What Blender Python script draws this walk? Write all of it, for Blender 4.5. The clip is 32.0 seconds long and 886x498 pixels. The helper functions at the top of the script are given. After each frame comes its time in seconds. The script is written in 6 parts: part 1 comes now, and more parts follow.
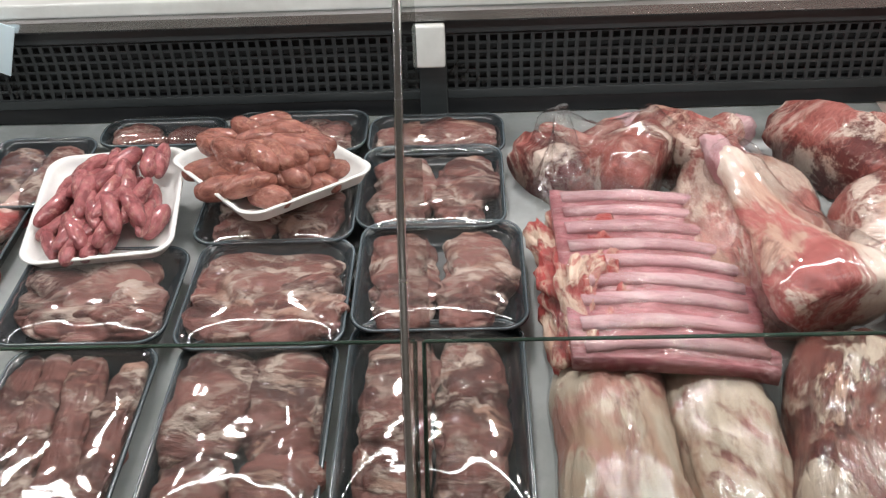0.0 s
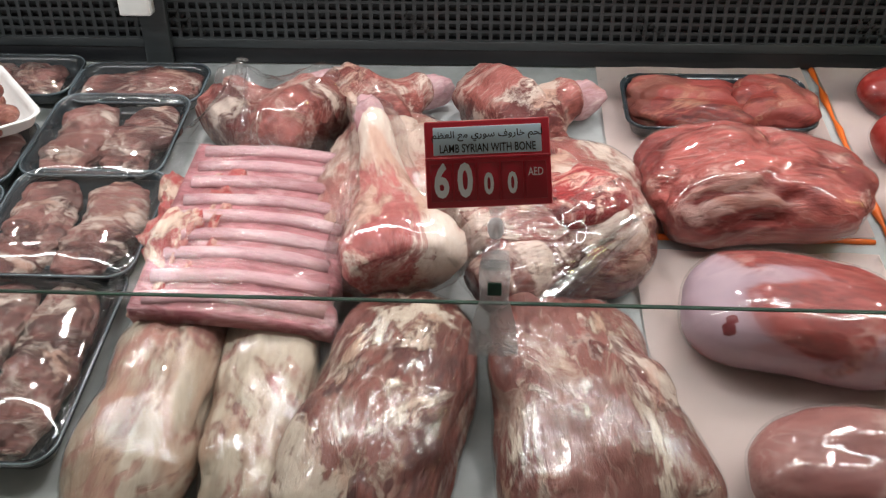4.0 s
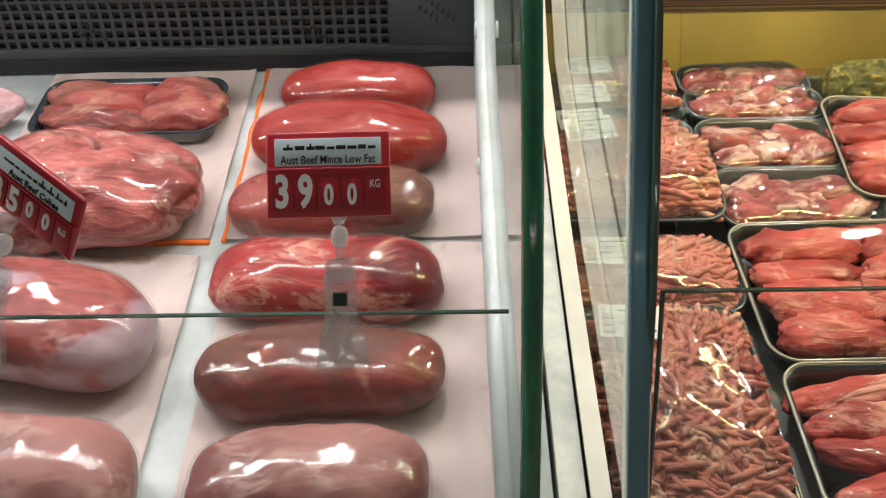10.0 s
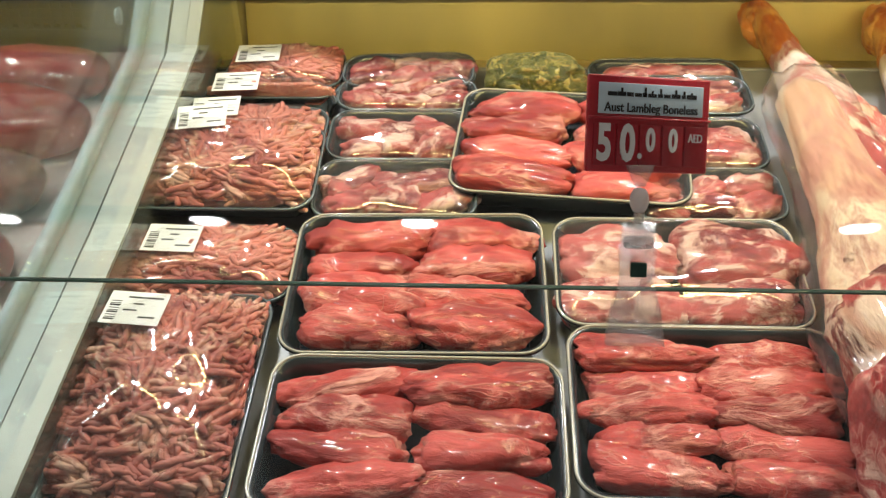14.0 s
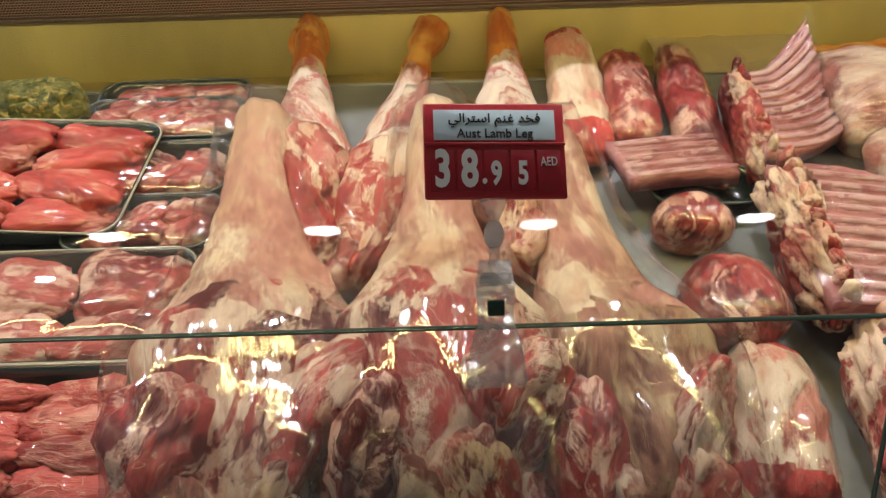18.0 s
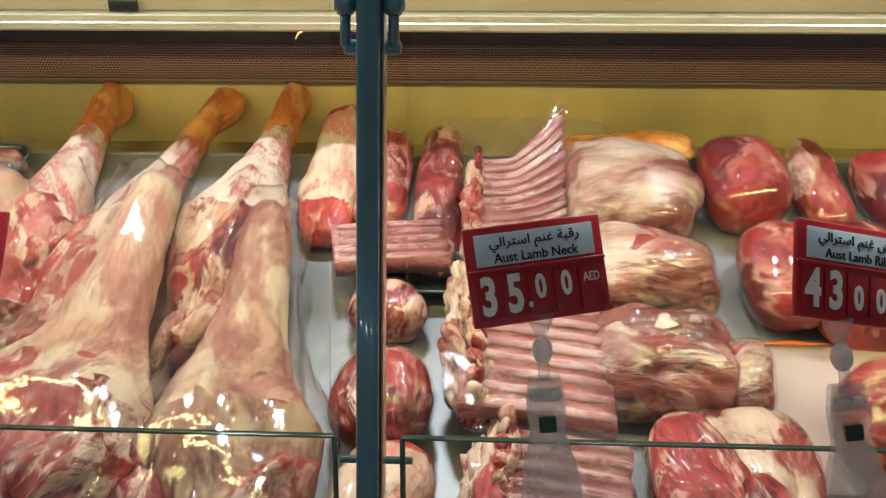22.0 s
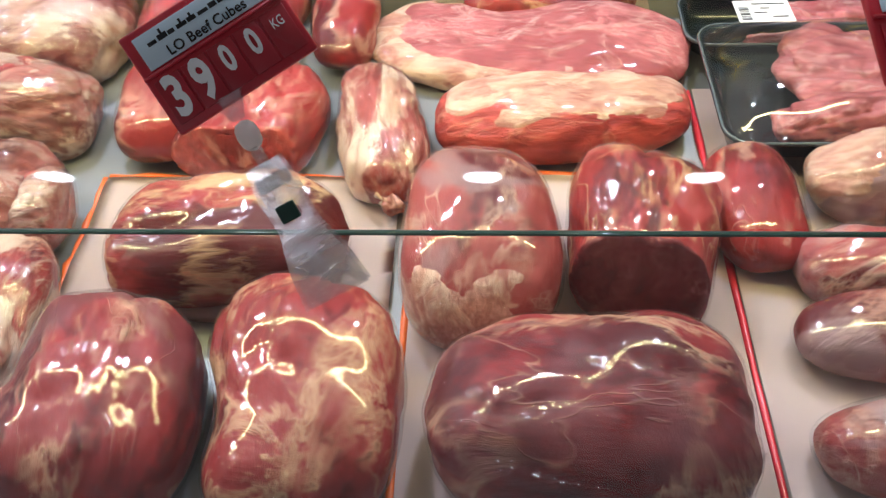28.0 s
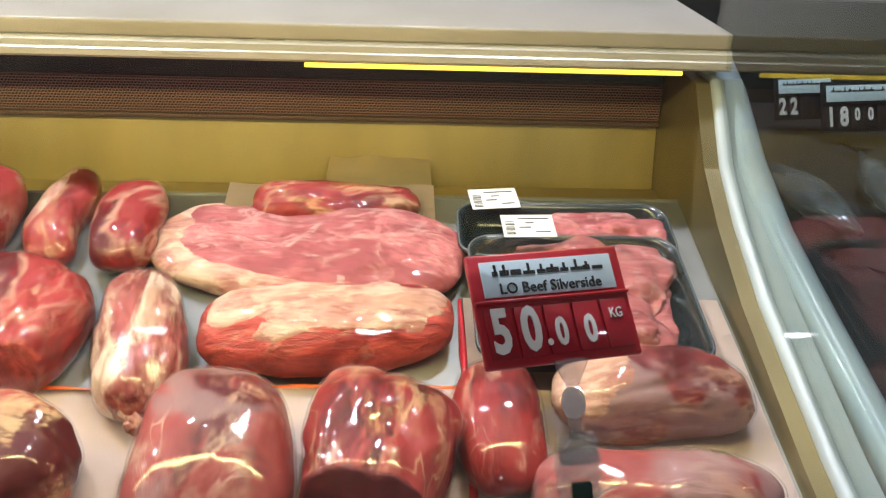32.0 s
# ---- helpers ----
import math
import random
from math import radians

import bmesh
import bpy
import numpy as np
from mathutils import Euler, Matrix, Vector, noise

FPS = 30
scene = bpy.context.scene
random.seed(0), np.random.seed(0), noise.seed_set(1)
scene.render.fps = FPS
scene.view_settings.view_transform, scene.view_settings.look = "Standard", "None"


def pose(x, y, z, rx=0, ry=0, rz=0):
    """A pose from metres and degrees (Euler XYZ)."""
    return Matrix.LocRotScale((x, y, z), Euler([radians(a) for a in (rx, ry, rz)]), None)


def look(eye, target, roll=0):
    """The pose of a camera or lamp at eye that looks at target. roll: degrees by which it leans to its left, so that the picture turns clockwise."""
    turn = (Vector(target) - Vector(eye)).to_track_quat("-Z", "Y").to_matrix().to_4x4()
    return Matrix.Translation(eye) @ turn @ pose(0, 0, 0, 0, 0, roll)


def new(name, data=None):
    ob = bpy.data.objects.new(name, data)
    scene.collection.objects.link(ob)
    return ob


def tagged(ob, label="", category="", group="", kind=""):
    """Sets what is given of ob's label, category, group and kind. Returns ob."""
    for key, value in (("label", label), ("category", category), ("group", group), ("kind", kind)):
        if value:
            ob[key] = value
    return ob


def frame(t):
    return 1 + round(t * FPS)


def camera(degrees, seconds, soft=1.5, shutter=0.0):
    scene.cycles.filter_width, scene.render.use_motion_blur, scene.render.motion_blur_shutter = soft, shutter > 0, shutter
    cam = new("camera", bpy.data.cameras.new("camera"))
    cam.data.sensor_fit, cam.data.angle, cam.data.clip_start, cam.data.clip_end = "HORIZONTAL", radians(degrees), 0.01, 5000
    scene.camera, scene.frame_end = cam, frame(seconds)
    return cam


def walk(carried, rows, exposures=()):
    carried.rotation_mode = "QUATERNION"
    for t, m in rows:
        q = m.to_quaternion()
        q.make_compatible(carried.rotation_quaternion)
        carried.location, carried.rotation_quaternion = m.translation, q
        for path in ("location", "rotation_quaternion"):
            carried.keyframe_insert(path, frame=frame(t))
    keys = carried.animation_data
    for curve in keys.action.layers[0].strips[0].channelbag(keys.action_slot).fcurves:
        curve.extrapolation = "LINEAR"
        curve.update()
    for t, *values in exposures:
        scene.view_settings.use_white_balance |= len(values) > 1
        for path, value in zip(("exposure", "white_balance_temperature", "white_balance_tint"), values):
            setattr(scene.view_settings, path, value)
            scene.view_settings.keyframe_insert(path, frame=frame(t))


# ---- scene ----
cam = camera(52.7, 32.0, soft=1.25)
METRES, EYE, TILT, LEAN, TURN = 3.4, 1.4, -27.0, 2.0, 1.2
ROWS = [
    (0.0, 0.0, 0.0, 0.0, 0.0, 0.0, -0.0),
    (0.5, 0.021, 0.0022, 0.0037, -0.53, -0.92, -0.41),
    (1.0, 0.038, 0.0042, 0.0065, -0.9, -2.35, -0.6),
    (1.5, 0.0469, 0.0028, 0.007, -0.8, -3.59, -0.76),
    (2.0, 0.0651, 0.0002, 0.0081, 0.27, -4.35, -1.74),
    (2.5, 0.0798, -0.0008, 0.0089, 0.7, -4.16, -2.15),
    (4.5, 0.1272, -0.0071, 0.0059, 0.81, -3.39, -2.33),
    (5.0, 0.1411, -0.0011, 0.0094, 0.3, -2.97, -2.29),
    (5.5, 0.1584, 0.0033, 0.0152, -0.02, -2.74, -2.11),
    (6.0, 0.1716, 0.0077, 0.0198, -0.66, -2.38, -1.56),
    (6.5, 0.1808, 0.0081, 0.0204, -0.38, -2.29, -1.52),
    (7.0, 0.2008, 0.0062, 0.0207, -0.26, -2.3, -1.77),
    (7.5, 0.2205, 0.0031, 0.0188, -0.54, -2.15, -1.75),
    (8.0, 0.2417, -0.0017, 0.0151, -0.27, -2.27, -1.69),
    (8.5, 0.2526, -0.006, 0.0115, 0.32, -2.58, -1.92),
    (9.0, 0.2612, -0.0106, 0.0069, 1.06, -3.02, -1.88),
    (9.5, 0.2764, -0.0098, 0.0067, 0.49, -3.38, -1.17),
    (10.0, 0.3095, -0.0074, 0.0113, -1.32, -3.45, -0.44),
    (10.5, 0.3261, -0.0101, 0.0122, -2.03, -3.65, -0.44),
    (11.0, 0.344, -0.0133, 0.013, -1.67, -3.27, -0.91),
    (11.5, 0.3638, -0.0167, 0.0123, -0.46, -3.29, -1.67),
    (12.0, 0.3839, -0.0179, 0.0107, 0.35, -3.7, -2.22),
    (12.5, 0.3992, -0.0214, 0.0081, 1.05, -4.09, -2.55),
    (13.0, 0.4141, -0.023, 0.0057, 1.85, -4.7, -2.56),
    (13.5, 0.4301, -0.0166, 0.0097, 1.06, -4.48, -1.74),
    (15.5, 0.4907, -0.0045, 0.0259, 2.26, -4.61, -1.92),
    (16.0, 0.513, -0.0084, 0.024, 2.34, -4.46, -1.95),
    (16.5, 0.5312, -0.0127, 0.0206, 2.19, -4.25, -1.71),
    (17.0, 0.5502, -0.0146, 0.0185, 1.82, -4.24, -1.2),
    (17.5, 0.5711, -0.0096, 0.0196, 0.18, -3.91, -0.08),
    (18.0, 0.5981, -0.0048, 0.0241, -1.66, -4.35, 0.48),
    (18.5, 0.61, -0.0026, 0.0271, -2.28, -4.17, 0.76),
    (19.0, 0.617, -0.0043, 0.0293, -1.68, -3.98, 0.31),
    (19.5, 0.6245, -0.0029, 0.0332, -0.71, -3.44, -0.88),
    (20.0, 0.6301, 0.0004, 0.0379, 0.92, -2.53, -1.6),
    (20.5, 0.6396, -0.0002, 0.0396, 1.81, -1.71, -1.93),
    (21.0, 0.6587, -0.0027, 0.0385, 1.69, -1.56, -1.91),
    (21.5, 0.6779, -0.0062, 0.0373, 1.15, -1.54, -1.84),
    (22.0, 0.6955, -0.0074, 0.0366, 0.78, -1.51, -2.1),
    (22.5, 0.7079, -0.0047, 0.0382, 0.24, -1.4, -2.15),
    (23.0, 0.7232, 0.0006, 0.0412, -0.1, -1.49, -2.62),
    (23.5, 0.7327, 0.0036, 0.0396, 0.12, -2.11, -2.78),
    (24.0, 0.7387, 0.0065, 0.0338, 1.66, -3.53, -2.78),
    (24.5, 0.7513, 0.007, 0.0317, 3.74, -4.8, -3.32),
    (26.5, 0.8136, 0.0125, 0.0225, 3.93, -7.57, -1.95),
    (27.0, 0.8373, 0.0107, 0.0214, 3.08, -7.52, -1.26),
    (27.5, 0.8546, 0.0072, 0.0201, 2.29, -7.55, -1.05),
    (28.0, 0.8749, 0.0075, 0.0197, 1.04, -7.4, -1.14),
    (28.5, 0.894, 0.0088, 0.0183, -0.08, -7.25, -0.82),
    (29.0, 0.9106, 0.0085, 0.0179, -1.5, -6.53, 0.15),
    (29.5, 0.9217, 0.0098, 0.0173, -2.66, -6.02, 0.51),
    (30.0, 0.9301, 0.0082, 0.0196, -3.8, -5.56, 0.14),
    (30.5, 0.9347, 0.0056, 0.0242, -4.62, -4.47, -0.41),
    (31.0, 0.9306, 0.0044, 0.0307, -5.07, -1.95, -0.77),
    (31.5, 0.9254, 0.0046, 0.0354, -5.24, 0.66, -1.3),
    (32.0, 0.9123, 0.0069, 0.0381, -5.02, 2.13, -1.85),
]
walk(cam, [(t, pose(0, 0, EYE, TILT, LEAN, TURN) @ pose(METRES * x, METRES * y, METRES * z, 90 + pitch, roll, yaw)) for t, x, y, z, yaw, pitch, roll in ROWS],
     exposures=[(0.0, 0.05, 6700, 10), (5.0, 0.2, 6650, 10), (9.0, 0.5, 6600, 10), (12.0, 0.6, 6850, 7), (13.0, 0.82, 6300, 8), (16.0, 0.3, 6350, 9), (19.0, 0.2, 6100, 10), (21.5, 0.35, 5700, 7), (23.0, 0.35, 6200, 12), (25.0, 0.4, 6100, 13), (27.0, 0.65, 5400, 13), (30.0, 0.9, 5400, 13), (32.0, 0.75, 5750, 13)])

# ---- world and large lights ----
world = bpy.data.worlds.new("shop_air")
world.use_nodes = True
world.node_tree.nodes["Background"].inputs[0].default_value = (0.9, 0.95, 1.0, 1)
world.node_tree.nodes["Background"].inputs[1].default_value = 0.008
scene.world = world


def lamp(name, kind, m, energy, colour, size=0.1, size_y=None):
    data = bpy.data.lights.new(name, kind)
    data.energy, data.color = energy, colour
    if kind == "AREA":
        data.shape = "RECTANGLE" if size_y else "DISK"
        data.size = size
        if size_y:
            data.size_y = size_y
    ob = new(name, data)
    ob.matrix_basis = m
    return ob


COOL, WARM, WHITE, PALE = (0.95, 0.98, 1.0), (1.0, 0.79, 0.30), (1.0, 0.95, 0.92), (1.0, 0.96, 0.97)
# tube lights along the top of each counter's front glass, and the shop's ceiling lights
lamp("tube_light", "AREA", look((0.02, 0.65, 1.405), (0.02, 0.92, 0.95)), 5.4, COOL, 2.1, 0.030)
lamp("tube_light", "AREA", look((2.31, 0.67, 1.410), (2.31, 1.12, 0.99)), 8.0, WARM, 2.2, 0.045)
for i in range(6):
    lamp("downlight", "AREA", look((-3.4 + 2.1 * i, -7.5, 3.02), (-3.4 + 2.1 * i, -7.3, 0)), 10, WHITE, 0.36)
SPOTS = [(-1.5 + 0.62 * i, 1.45 + 0.5 * (i % 2)) for i in range(10) if i % 2 == 0]
for sx, sy in SPOTS:
    lamp("ceiling_spot", "AREA", look((sx, sy, 3.02), (sx, sy - 0.3, 0)), 15.0, PALE, 0.20)

# ---- materials ----
def nodes_of(name):
    m = bpy.data.materials.new(name)
    m.use_nodes = True
    t = m.node_tree
    return m, t, t.nodes["Principled BSDF"], t.links.new


def add(t, kind, **inputs):
    n = t.nodes.new(kind)
    for key, value in inputs.items():
        n.inputs[key.replace("_", " ")].default_value = value
    return n


def ramp(t, stops):
    n = t.nodes.new("ShaderNodeValToRGB")
    e = n.color_ramp.elements
    while len(e) < len(stops):
        e.new(0.5)
    for el, (p, c) in zip(e, stops):
        el.position, el.color = p, (*c, 1)
    return n


def coords(t, scale, vary=True):
    """Object coordinates, shifted by a random step for each object."""
    link = t.links.new
    tc, mp = t.nodes.new("ShaderNodeTexCoord"), t.nodes.new("ShaderNodeMapping")
    mp.inputs["Scale"].default_value = scale
    if vary:
        oi, mul = t.nodes.new("ShaderNodeObjectInfo"), t.nodes.new("ShaderNodeMath")
        mul.operation = "MULTIPLY"
        mul.inputs[1].default_value = 37.0
        sh = t.nodes.new("ShaderNodeVectorMath")
        link(oi.outputs["Random"], mul.inputs[0])
        link(tc.outputs["Object"], sh.inputs[0])
        link(mul.outputs[0], sh.inputs[1])
        link(sh.outputs[0], mp.inputs["Vector"])
    else:
        link(tc.outputs["Object"], mp.inputs["Vector"])
    return mp


def calc(t, op, a, b=None, clamp=False):
    n = t.nodes.new("ShaderNodeMath")
    n.operation, n.use_clamp = op, clamp
    for i, v in enumerate((a, b)):
        if v is None:
            continue
        if isinstance(v, (int, float)):
            n.inputs[i].default_value = v
        else:
            t.links.new(v, n.inputs[i])
    return n.outputs[0]


def blend(t, fac, a, b, kind="MIX"):
    n = t.nodes.new("ShaderNodeMix")
    n.data_type, n.blend_type = "RGBA", kind
    for i, v in ((0, fac), (6, a), (7, b)):
        if isinstance(v, (int, float)):
            n.inputs[i].default_value = v
        elif isinstance(v, tuple):
            n.inputs[i].default_value = (*v, 1)
        else:
            t.links.new(v, n.inputs[i])
    return n.outputs[2]


def meat(name, red, dark, fat, cover, scale=20.0, stretch=1.6, fibre=60.0, grainy=0.35, wet=0.16, rough=0.48, bump=0.6, soft=0.035, veins=0.012, sheen=None, pale=0.85, cells=0.0):
    """Raw meat: muscle of varying red with a fine grain along x, crisp uneven patches of fat over about `cover` of it, and thin pale veins."""
    m, t, b, link = nodes_of(name)

    def tex(c, **inputs):
        n = add(t, "ShaderNodeTexNoise", Scale=1.0, **inputs)
        link(c.outputs[0], n.inputs["Vector"])
        return n

    muscle = tex(coords(t, (scale * 0.45, scale * 0.7, scale * 0.7)), Detail=3.0, Roughness=0.5, Distortion=1.0)
    patch = tex(coords(t, (scale / stretch ** 0.5, scale * stretch ** 0.5, scale)), Detail=8.0, Roughness=0.66, Distortion=0.9)
    vein = tex(coords(t, (scale * 0.8, scale * 1.9, scale * 1.5)), Detail=3.0, Roughness=0.5, Distortion=0.9)
    grain = tex(coords(t, (fibre, fibre * 3.6, fibre * 3.0)), Detail=5.0, Roughness=0.62, Distortion=0.6)
    tone = ramp(t, [(0.40, dark), (0.50, red), (0.60, tuple(min(1, c * 1.22 + 0.02) for c in red))])
    value = calc(t, "ADD", calc(t, "MULTIPLY", muscle.outputs[0], 0.75), calc(t, "MULTIPLY", grain.outputs[0], 0.25))
    seams = None
    if cells:
        # muscles: warped cells, each of its own red, parted by thin pale skins
        warp = t.nodes.new("ShaderNodeVectorMath")
        warp.operation = "MULTIPLY_ADD"
        warp.inputs[1].default_value = (1.8,) * 3
        link(patch.outputs["Color"], warp.inputs[0])
        link(coords(t, (cells * 0.55, cells, cells)).outputs[0], warp.inputs[2])
        cell, edge = add(t, "ShaderNodeTexVoronoi", Scale=1.0), add(t, "ShaderNodeTexVoronoi", Scale=1.0)
        edge.feature = "DISTANCE_TO_EDGE"
        sep = t.nodes.new("ShaderNodeSeparateColor")
        link(warp.outputs[0], cell.inputs["Vector"])
        link(warp.outputs[0], edge.inputs["Vector"])
        link(cell.outputs["Color"], sep.inputs[0])
        value = calc(t, "ADD", value, calc(t, "MULTIPLY", calc(t, "SUBTRACT", sep.outputs[0], 0.5), 0.17))
        cleft_dark = calc(t, "MULTIPLY", calc(t, "SUBTRACT", 1.0, calc(t, "DIVIDE", edge.outputs["Distance"], 0.06), True), calc(t, "MULTIPLY", calc(t, "SUBTRACT", 0.50, vein.outputs[0], True), 9.0, True))
        seams = calc(t, "MULTIPLY", calc(t, "SUBTRACT", 1.0, calc(t, "DIVIDE", edge.outputs["Distance"], 0.09), True), calc(t, "MULTIPLY", calc(t, "SUBTRACT", vein.outputs[0], 0.44, True), 7.0, True))
    link(value, tone.inputs[0])
    gr = ramp(t, [(0.34, (0.30,) * 3), (0.66, (0.70,) * 3)])
    link(grain.outputs[0], gr.inputs[0])
    col = blend(t, grainy, tone.outputs[0], gr.outputs[0], "OVERLAY")
    # the height at which the noise leaves `cover` of the surface above it
    at = 0.5 + 0.085 * 4.91 * ((1 - cover) ** 0.14 - cover ** 0.14) * -1
    at = 1.0 - at
    mask = ramp(t, [(at - soft, (0,) * 3), (at - soft * 0.2, (0.35 * pale,) * 3), (at + soft * 0.6, (pale,) * 3), (at + soft * 2.5, (min(1, pale * 1.15),) * 3)])
    link(calc(t, "ADD", calc(t, "MULTIPLY", patch.outputs[0], 0.86), calc(t, "MULTIPLY", grain.outputs[0], 0.14)), mask.inputs[0])
    thin = calc(t, "SUBTRACT", 1.0, calc(t, "DIVIDE", calc(t, "ABSOLUTE", calc(t, "SUBTRACT", vein.outputs[0], 0.5)), max(0.0005, veins)), True)
    thin = calc(t, "MULTIPLY", thin, calc(t, "MULTIPLY", calc(t, "SUBTRACT", muscle.outputs[0], 0.42, True), 4.0, True))
    fatty = calc(t, "MAXIMUM", mask.outputs[0], calc(t, "MULTIPLY", thin, 0.7))
    if seams:
        fatty = calc(t, "MAXIMUM", fatty, calc(t, "MULTIPLY", seams, 0.6))
    hue = ramp(t, [(0.38, (fat[0] * 0.84, fat[1] * 0.64, fat[2] * 0.58)), (0.5, fat), (0.62, tuple(min(0.86, c * 1.14) for c in fat))])
    link(vein.outputs[0], hue.inputs[0])
    fats = blend(t, 0.25, hue.outputs[0], gr.outputs[0], "OVERLAY")
    col = blend(t, fatty, col, fats)
    # the dark of crevices between muscles, put into the colour along some edges
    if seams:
        col = blend(t, calc(t, "MULTIPLY", cleft_dark, 0.55), col, tuple(c * 0.7 for c in dark))
    # film sheen put into the colour as wide patches; a brown tone on BROWNED
    if sheen:
        wide = tex(coords(t, (8.0, 8.0, 9.0)), Detail=4.0, Roughness=0.5, Distortion=0.6)
        veil = ramp(t, [(0.485, (0,) * 3), (0.53, (0.6,) * 3), (0.62, (0.8,) * 3)])
        link(wide.outputs[0], veil.inputs[0])
        col = blend(t, veil.outputs[0], col, sheen)
    link(col, b.inputs["Base Color"])
    b.inputs["Roughness"].default_value = rough
    b.inputs["Specular IOR Level"].default_value = 0.3
    b.inputs["Coat Weight"].default_value = wet
    b.inputs["Coat Roughness"].default_value = 0.06
    bp = add(t, "ShaderNodeBump", Strength=bump, Distance=0.005)
    high = calc(t, "ADD", calc(t, "MULTIPLY", patch.outputs[0], 0.9), calc(t, "ADD", calc(t, "MULTIPLY", grain.outputs[0], grainy), calc(t, "MULTIPLY", fatty, 0.22)))
    link(high, bp.inputs["Height"])
    link(bp.outputs[0], b.inputs["Normal"])
    return m


def schlick(t, base, gain, normal=None):
    """Gloss that grows towards grazing angles, alike on both sides of a sheet."""
    lw, pw, ma = t.nodes.new("ShaderNodeLayerWeight"), t.nodes.new("ShaderNodeMath"), t.nodes.new("ShaderNodeMath")
    lw.inputs["Blend"].default_value = 0.5
    pw.operation, ma.operation, ma.use_clamp = "POWER", "MULTIPLY_ADD", True
    pw.inputs[1].default_value, ma.inputs[1].default_value, ma.inputs[2].default_value = 4.5, gain, base
    t.links.new(lw.outputs["Facing"], pw.inputs[0])
    t.links.new(pw.outputs[0], ma.inputs[0])
    if normal:
        t.links.new(normal, lw.inputs["Normal"])
    return ma


def film(name, wrinkle, scale, haze=0.02, rough=0.05, tint=(1, 1, 1), cloud=0.0, facets=0.0):
    """Clear stretch film: see-through, with a wrinkled gloss."""
    m, t, b, link = nodes_of(name)
    t.nodes.remove(b)
    tr, gl, mx = (t.nodes.new("ShaderNode" + k) for k in ("BsdfTransparent", "BsdfGlossy", "MixShader"))
    tr.inputs[0].default_value = (*tint, 1)
    gl.inputs["Roughness"].default_value = rough
    c = coords(t, scale)
    n = add(t, "ShaderNodeTexNoise", Scale=1.0, Detail=5.0, Roughness=0.6, Distortion=1.3)
    link(c.outputs[0], n.inputs["Vector"])
    bp = add(t, "ShaderNodeBump", Strength=wrinkle, Distance=0.006)
    high = n.outputs[0]
    if facets:
        # crumpled film: flat facets that meet in sharp creases
        warp = t.nodes.new("ShaderNodeVectorMath")
        warp.operation = "MULTIPLY_ADD"
        warp.inputs[1].default_value = (1.1,) * 3
        cells = add(t, "ShaderNodeTexVoronoi", Scale=facets)
        link(n.outputs["Color"], warp.inputs[0])
        link(c.outputs[0], warp.inputs[2])
        link(warp.outputs[0], cells.inputs["Vector"])
        high = calc(t, "ADD", calc(t, "MULTIPLY", high, 0.3), calc(t, "MULTIPLY", cells.outputs["Distance"], 0.55))
    link(high, bp.inputs["Height"])
    link(bp.outputs[0], gl.inputs["Normal"])
    ad = schlick(t, 0.036 + haze, 0.55, bp.outputs[0])
    link(ad.outputs[0], mx.inputs[0])
    link(tr.outputs[0], mx.inputs[1])
    link(gl.outputs[0], mx.inputs[2])
    last = mx
    if cloud:
        df, back, last = t.nodes.new("ShaderNodeMixShader"), t.nodes.new("ShaderNodeBsdfTranslucent"), t.nodes.new("ShaderNodeMixShader")
        front = t.nodes.new("ShaderNodeBsdfDiffuse")
        for sh in (front, back):
            sh.inputs[0].default_value = (0.88, 0.88, 0.88, 1)
        link(front.outputs[0], df.inputs[1])
        link(back.outputs[0], df.inputs[2])
        cl = ramp(t, [(0.42, (cloud * (0.25 if cloud < 0.5 else 0.9),) * 3), (0.62, (cloud,) * 3)])
        link(n.outputs[0], cl.inputs[0])
        link(cl.outputs[0], last.inputs[0])
        link(mx.outputs[0], last.inputs[1])
        link(df.outputs[0], last.inputs[2])
    link(last.outputs[0], t.nodes["Material Output"].inputs[0])
    return m


def plain(name, colour, rough=0.5, metal=0.0, vary=0.08, scale=14.0, bump=0.05, stretch=(1, 1, 1), coat=0.0, glow=0.0, dirt=None):
    """Paint, plastic, paper or metal with soft blotches and a fine relief."""
    m, t, b, link = nodes_of(name)
    c = coords(t, tuple(scale * s for s in stretch))
    n = add(t, "ShaderNodeTexNoise", Scale=1.0, Detail=5.0, Roughness=0.65)
    link(c.outputs[0], n.inputs["Vector"])
    lo = tuple(max(0, x * (1 - vary)) for x in (dirt or colour))
    r = ramp(t, [(0.32, lo), (0.66, tuple(min(1, x * (1 + vary * 0.6)) for x in colour))])
    link(n.outputs[0], r.inputs[0])
    link(r.outputs[0], b.inputs["Base Color"])
    rr = t.nodes.new("ShaderNodeMapRange")
    rr.inputs["To Min"].default_value, rr.inputs["To Max"].default_value = rough * 0.8, min(1, rough * 1.25)
    link(n.outputs[0], rr.inputs["Value"])
    link(rr.outputs[0], b.inputs["Roughness"])
    b.inputs["Metallic"].default_value = metal
    b.inputs["Coat Weight"].default_value = coat
    if glow:
        b.inputs["Emission Color"].default_value = (*colour, 1)
        b.inputs["Emission Strength"].default_value = glow
    if bump:
        bp = add(t, "ShaderNodeBump", Strength=bump, Distance=0.003)
        link(n.outputs[0], bp.inputs["Height"])
        link(bp.outputs[0], b.inputs["Normal"])
    return m


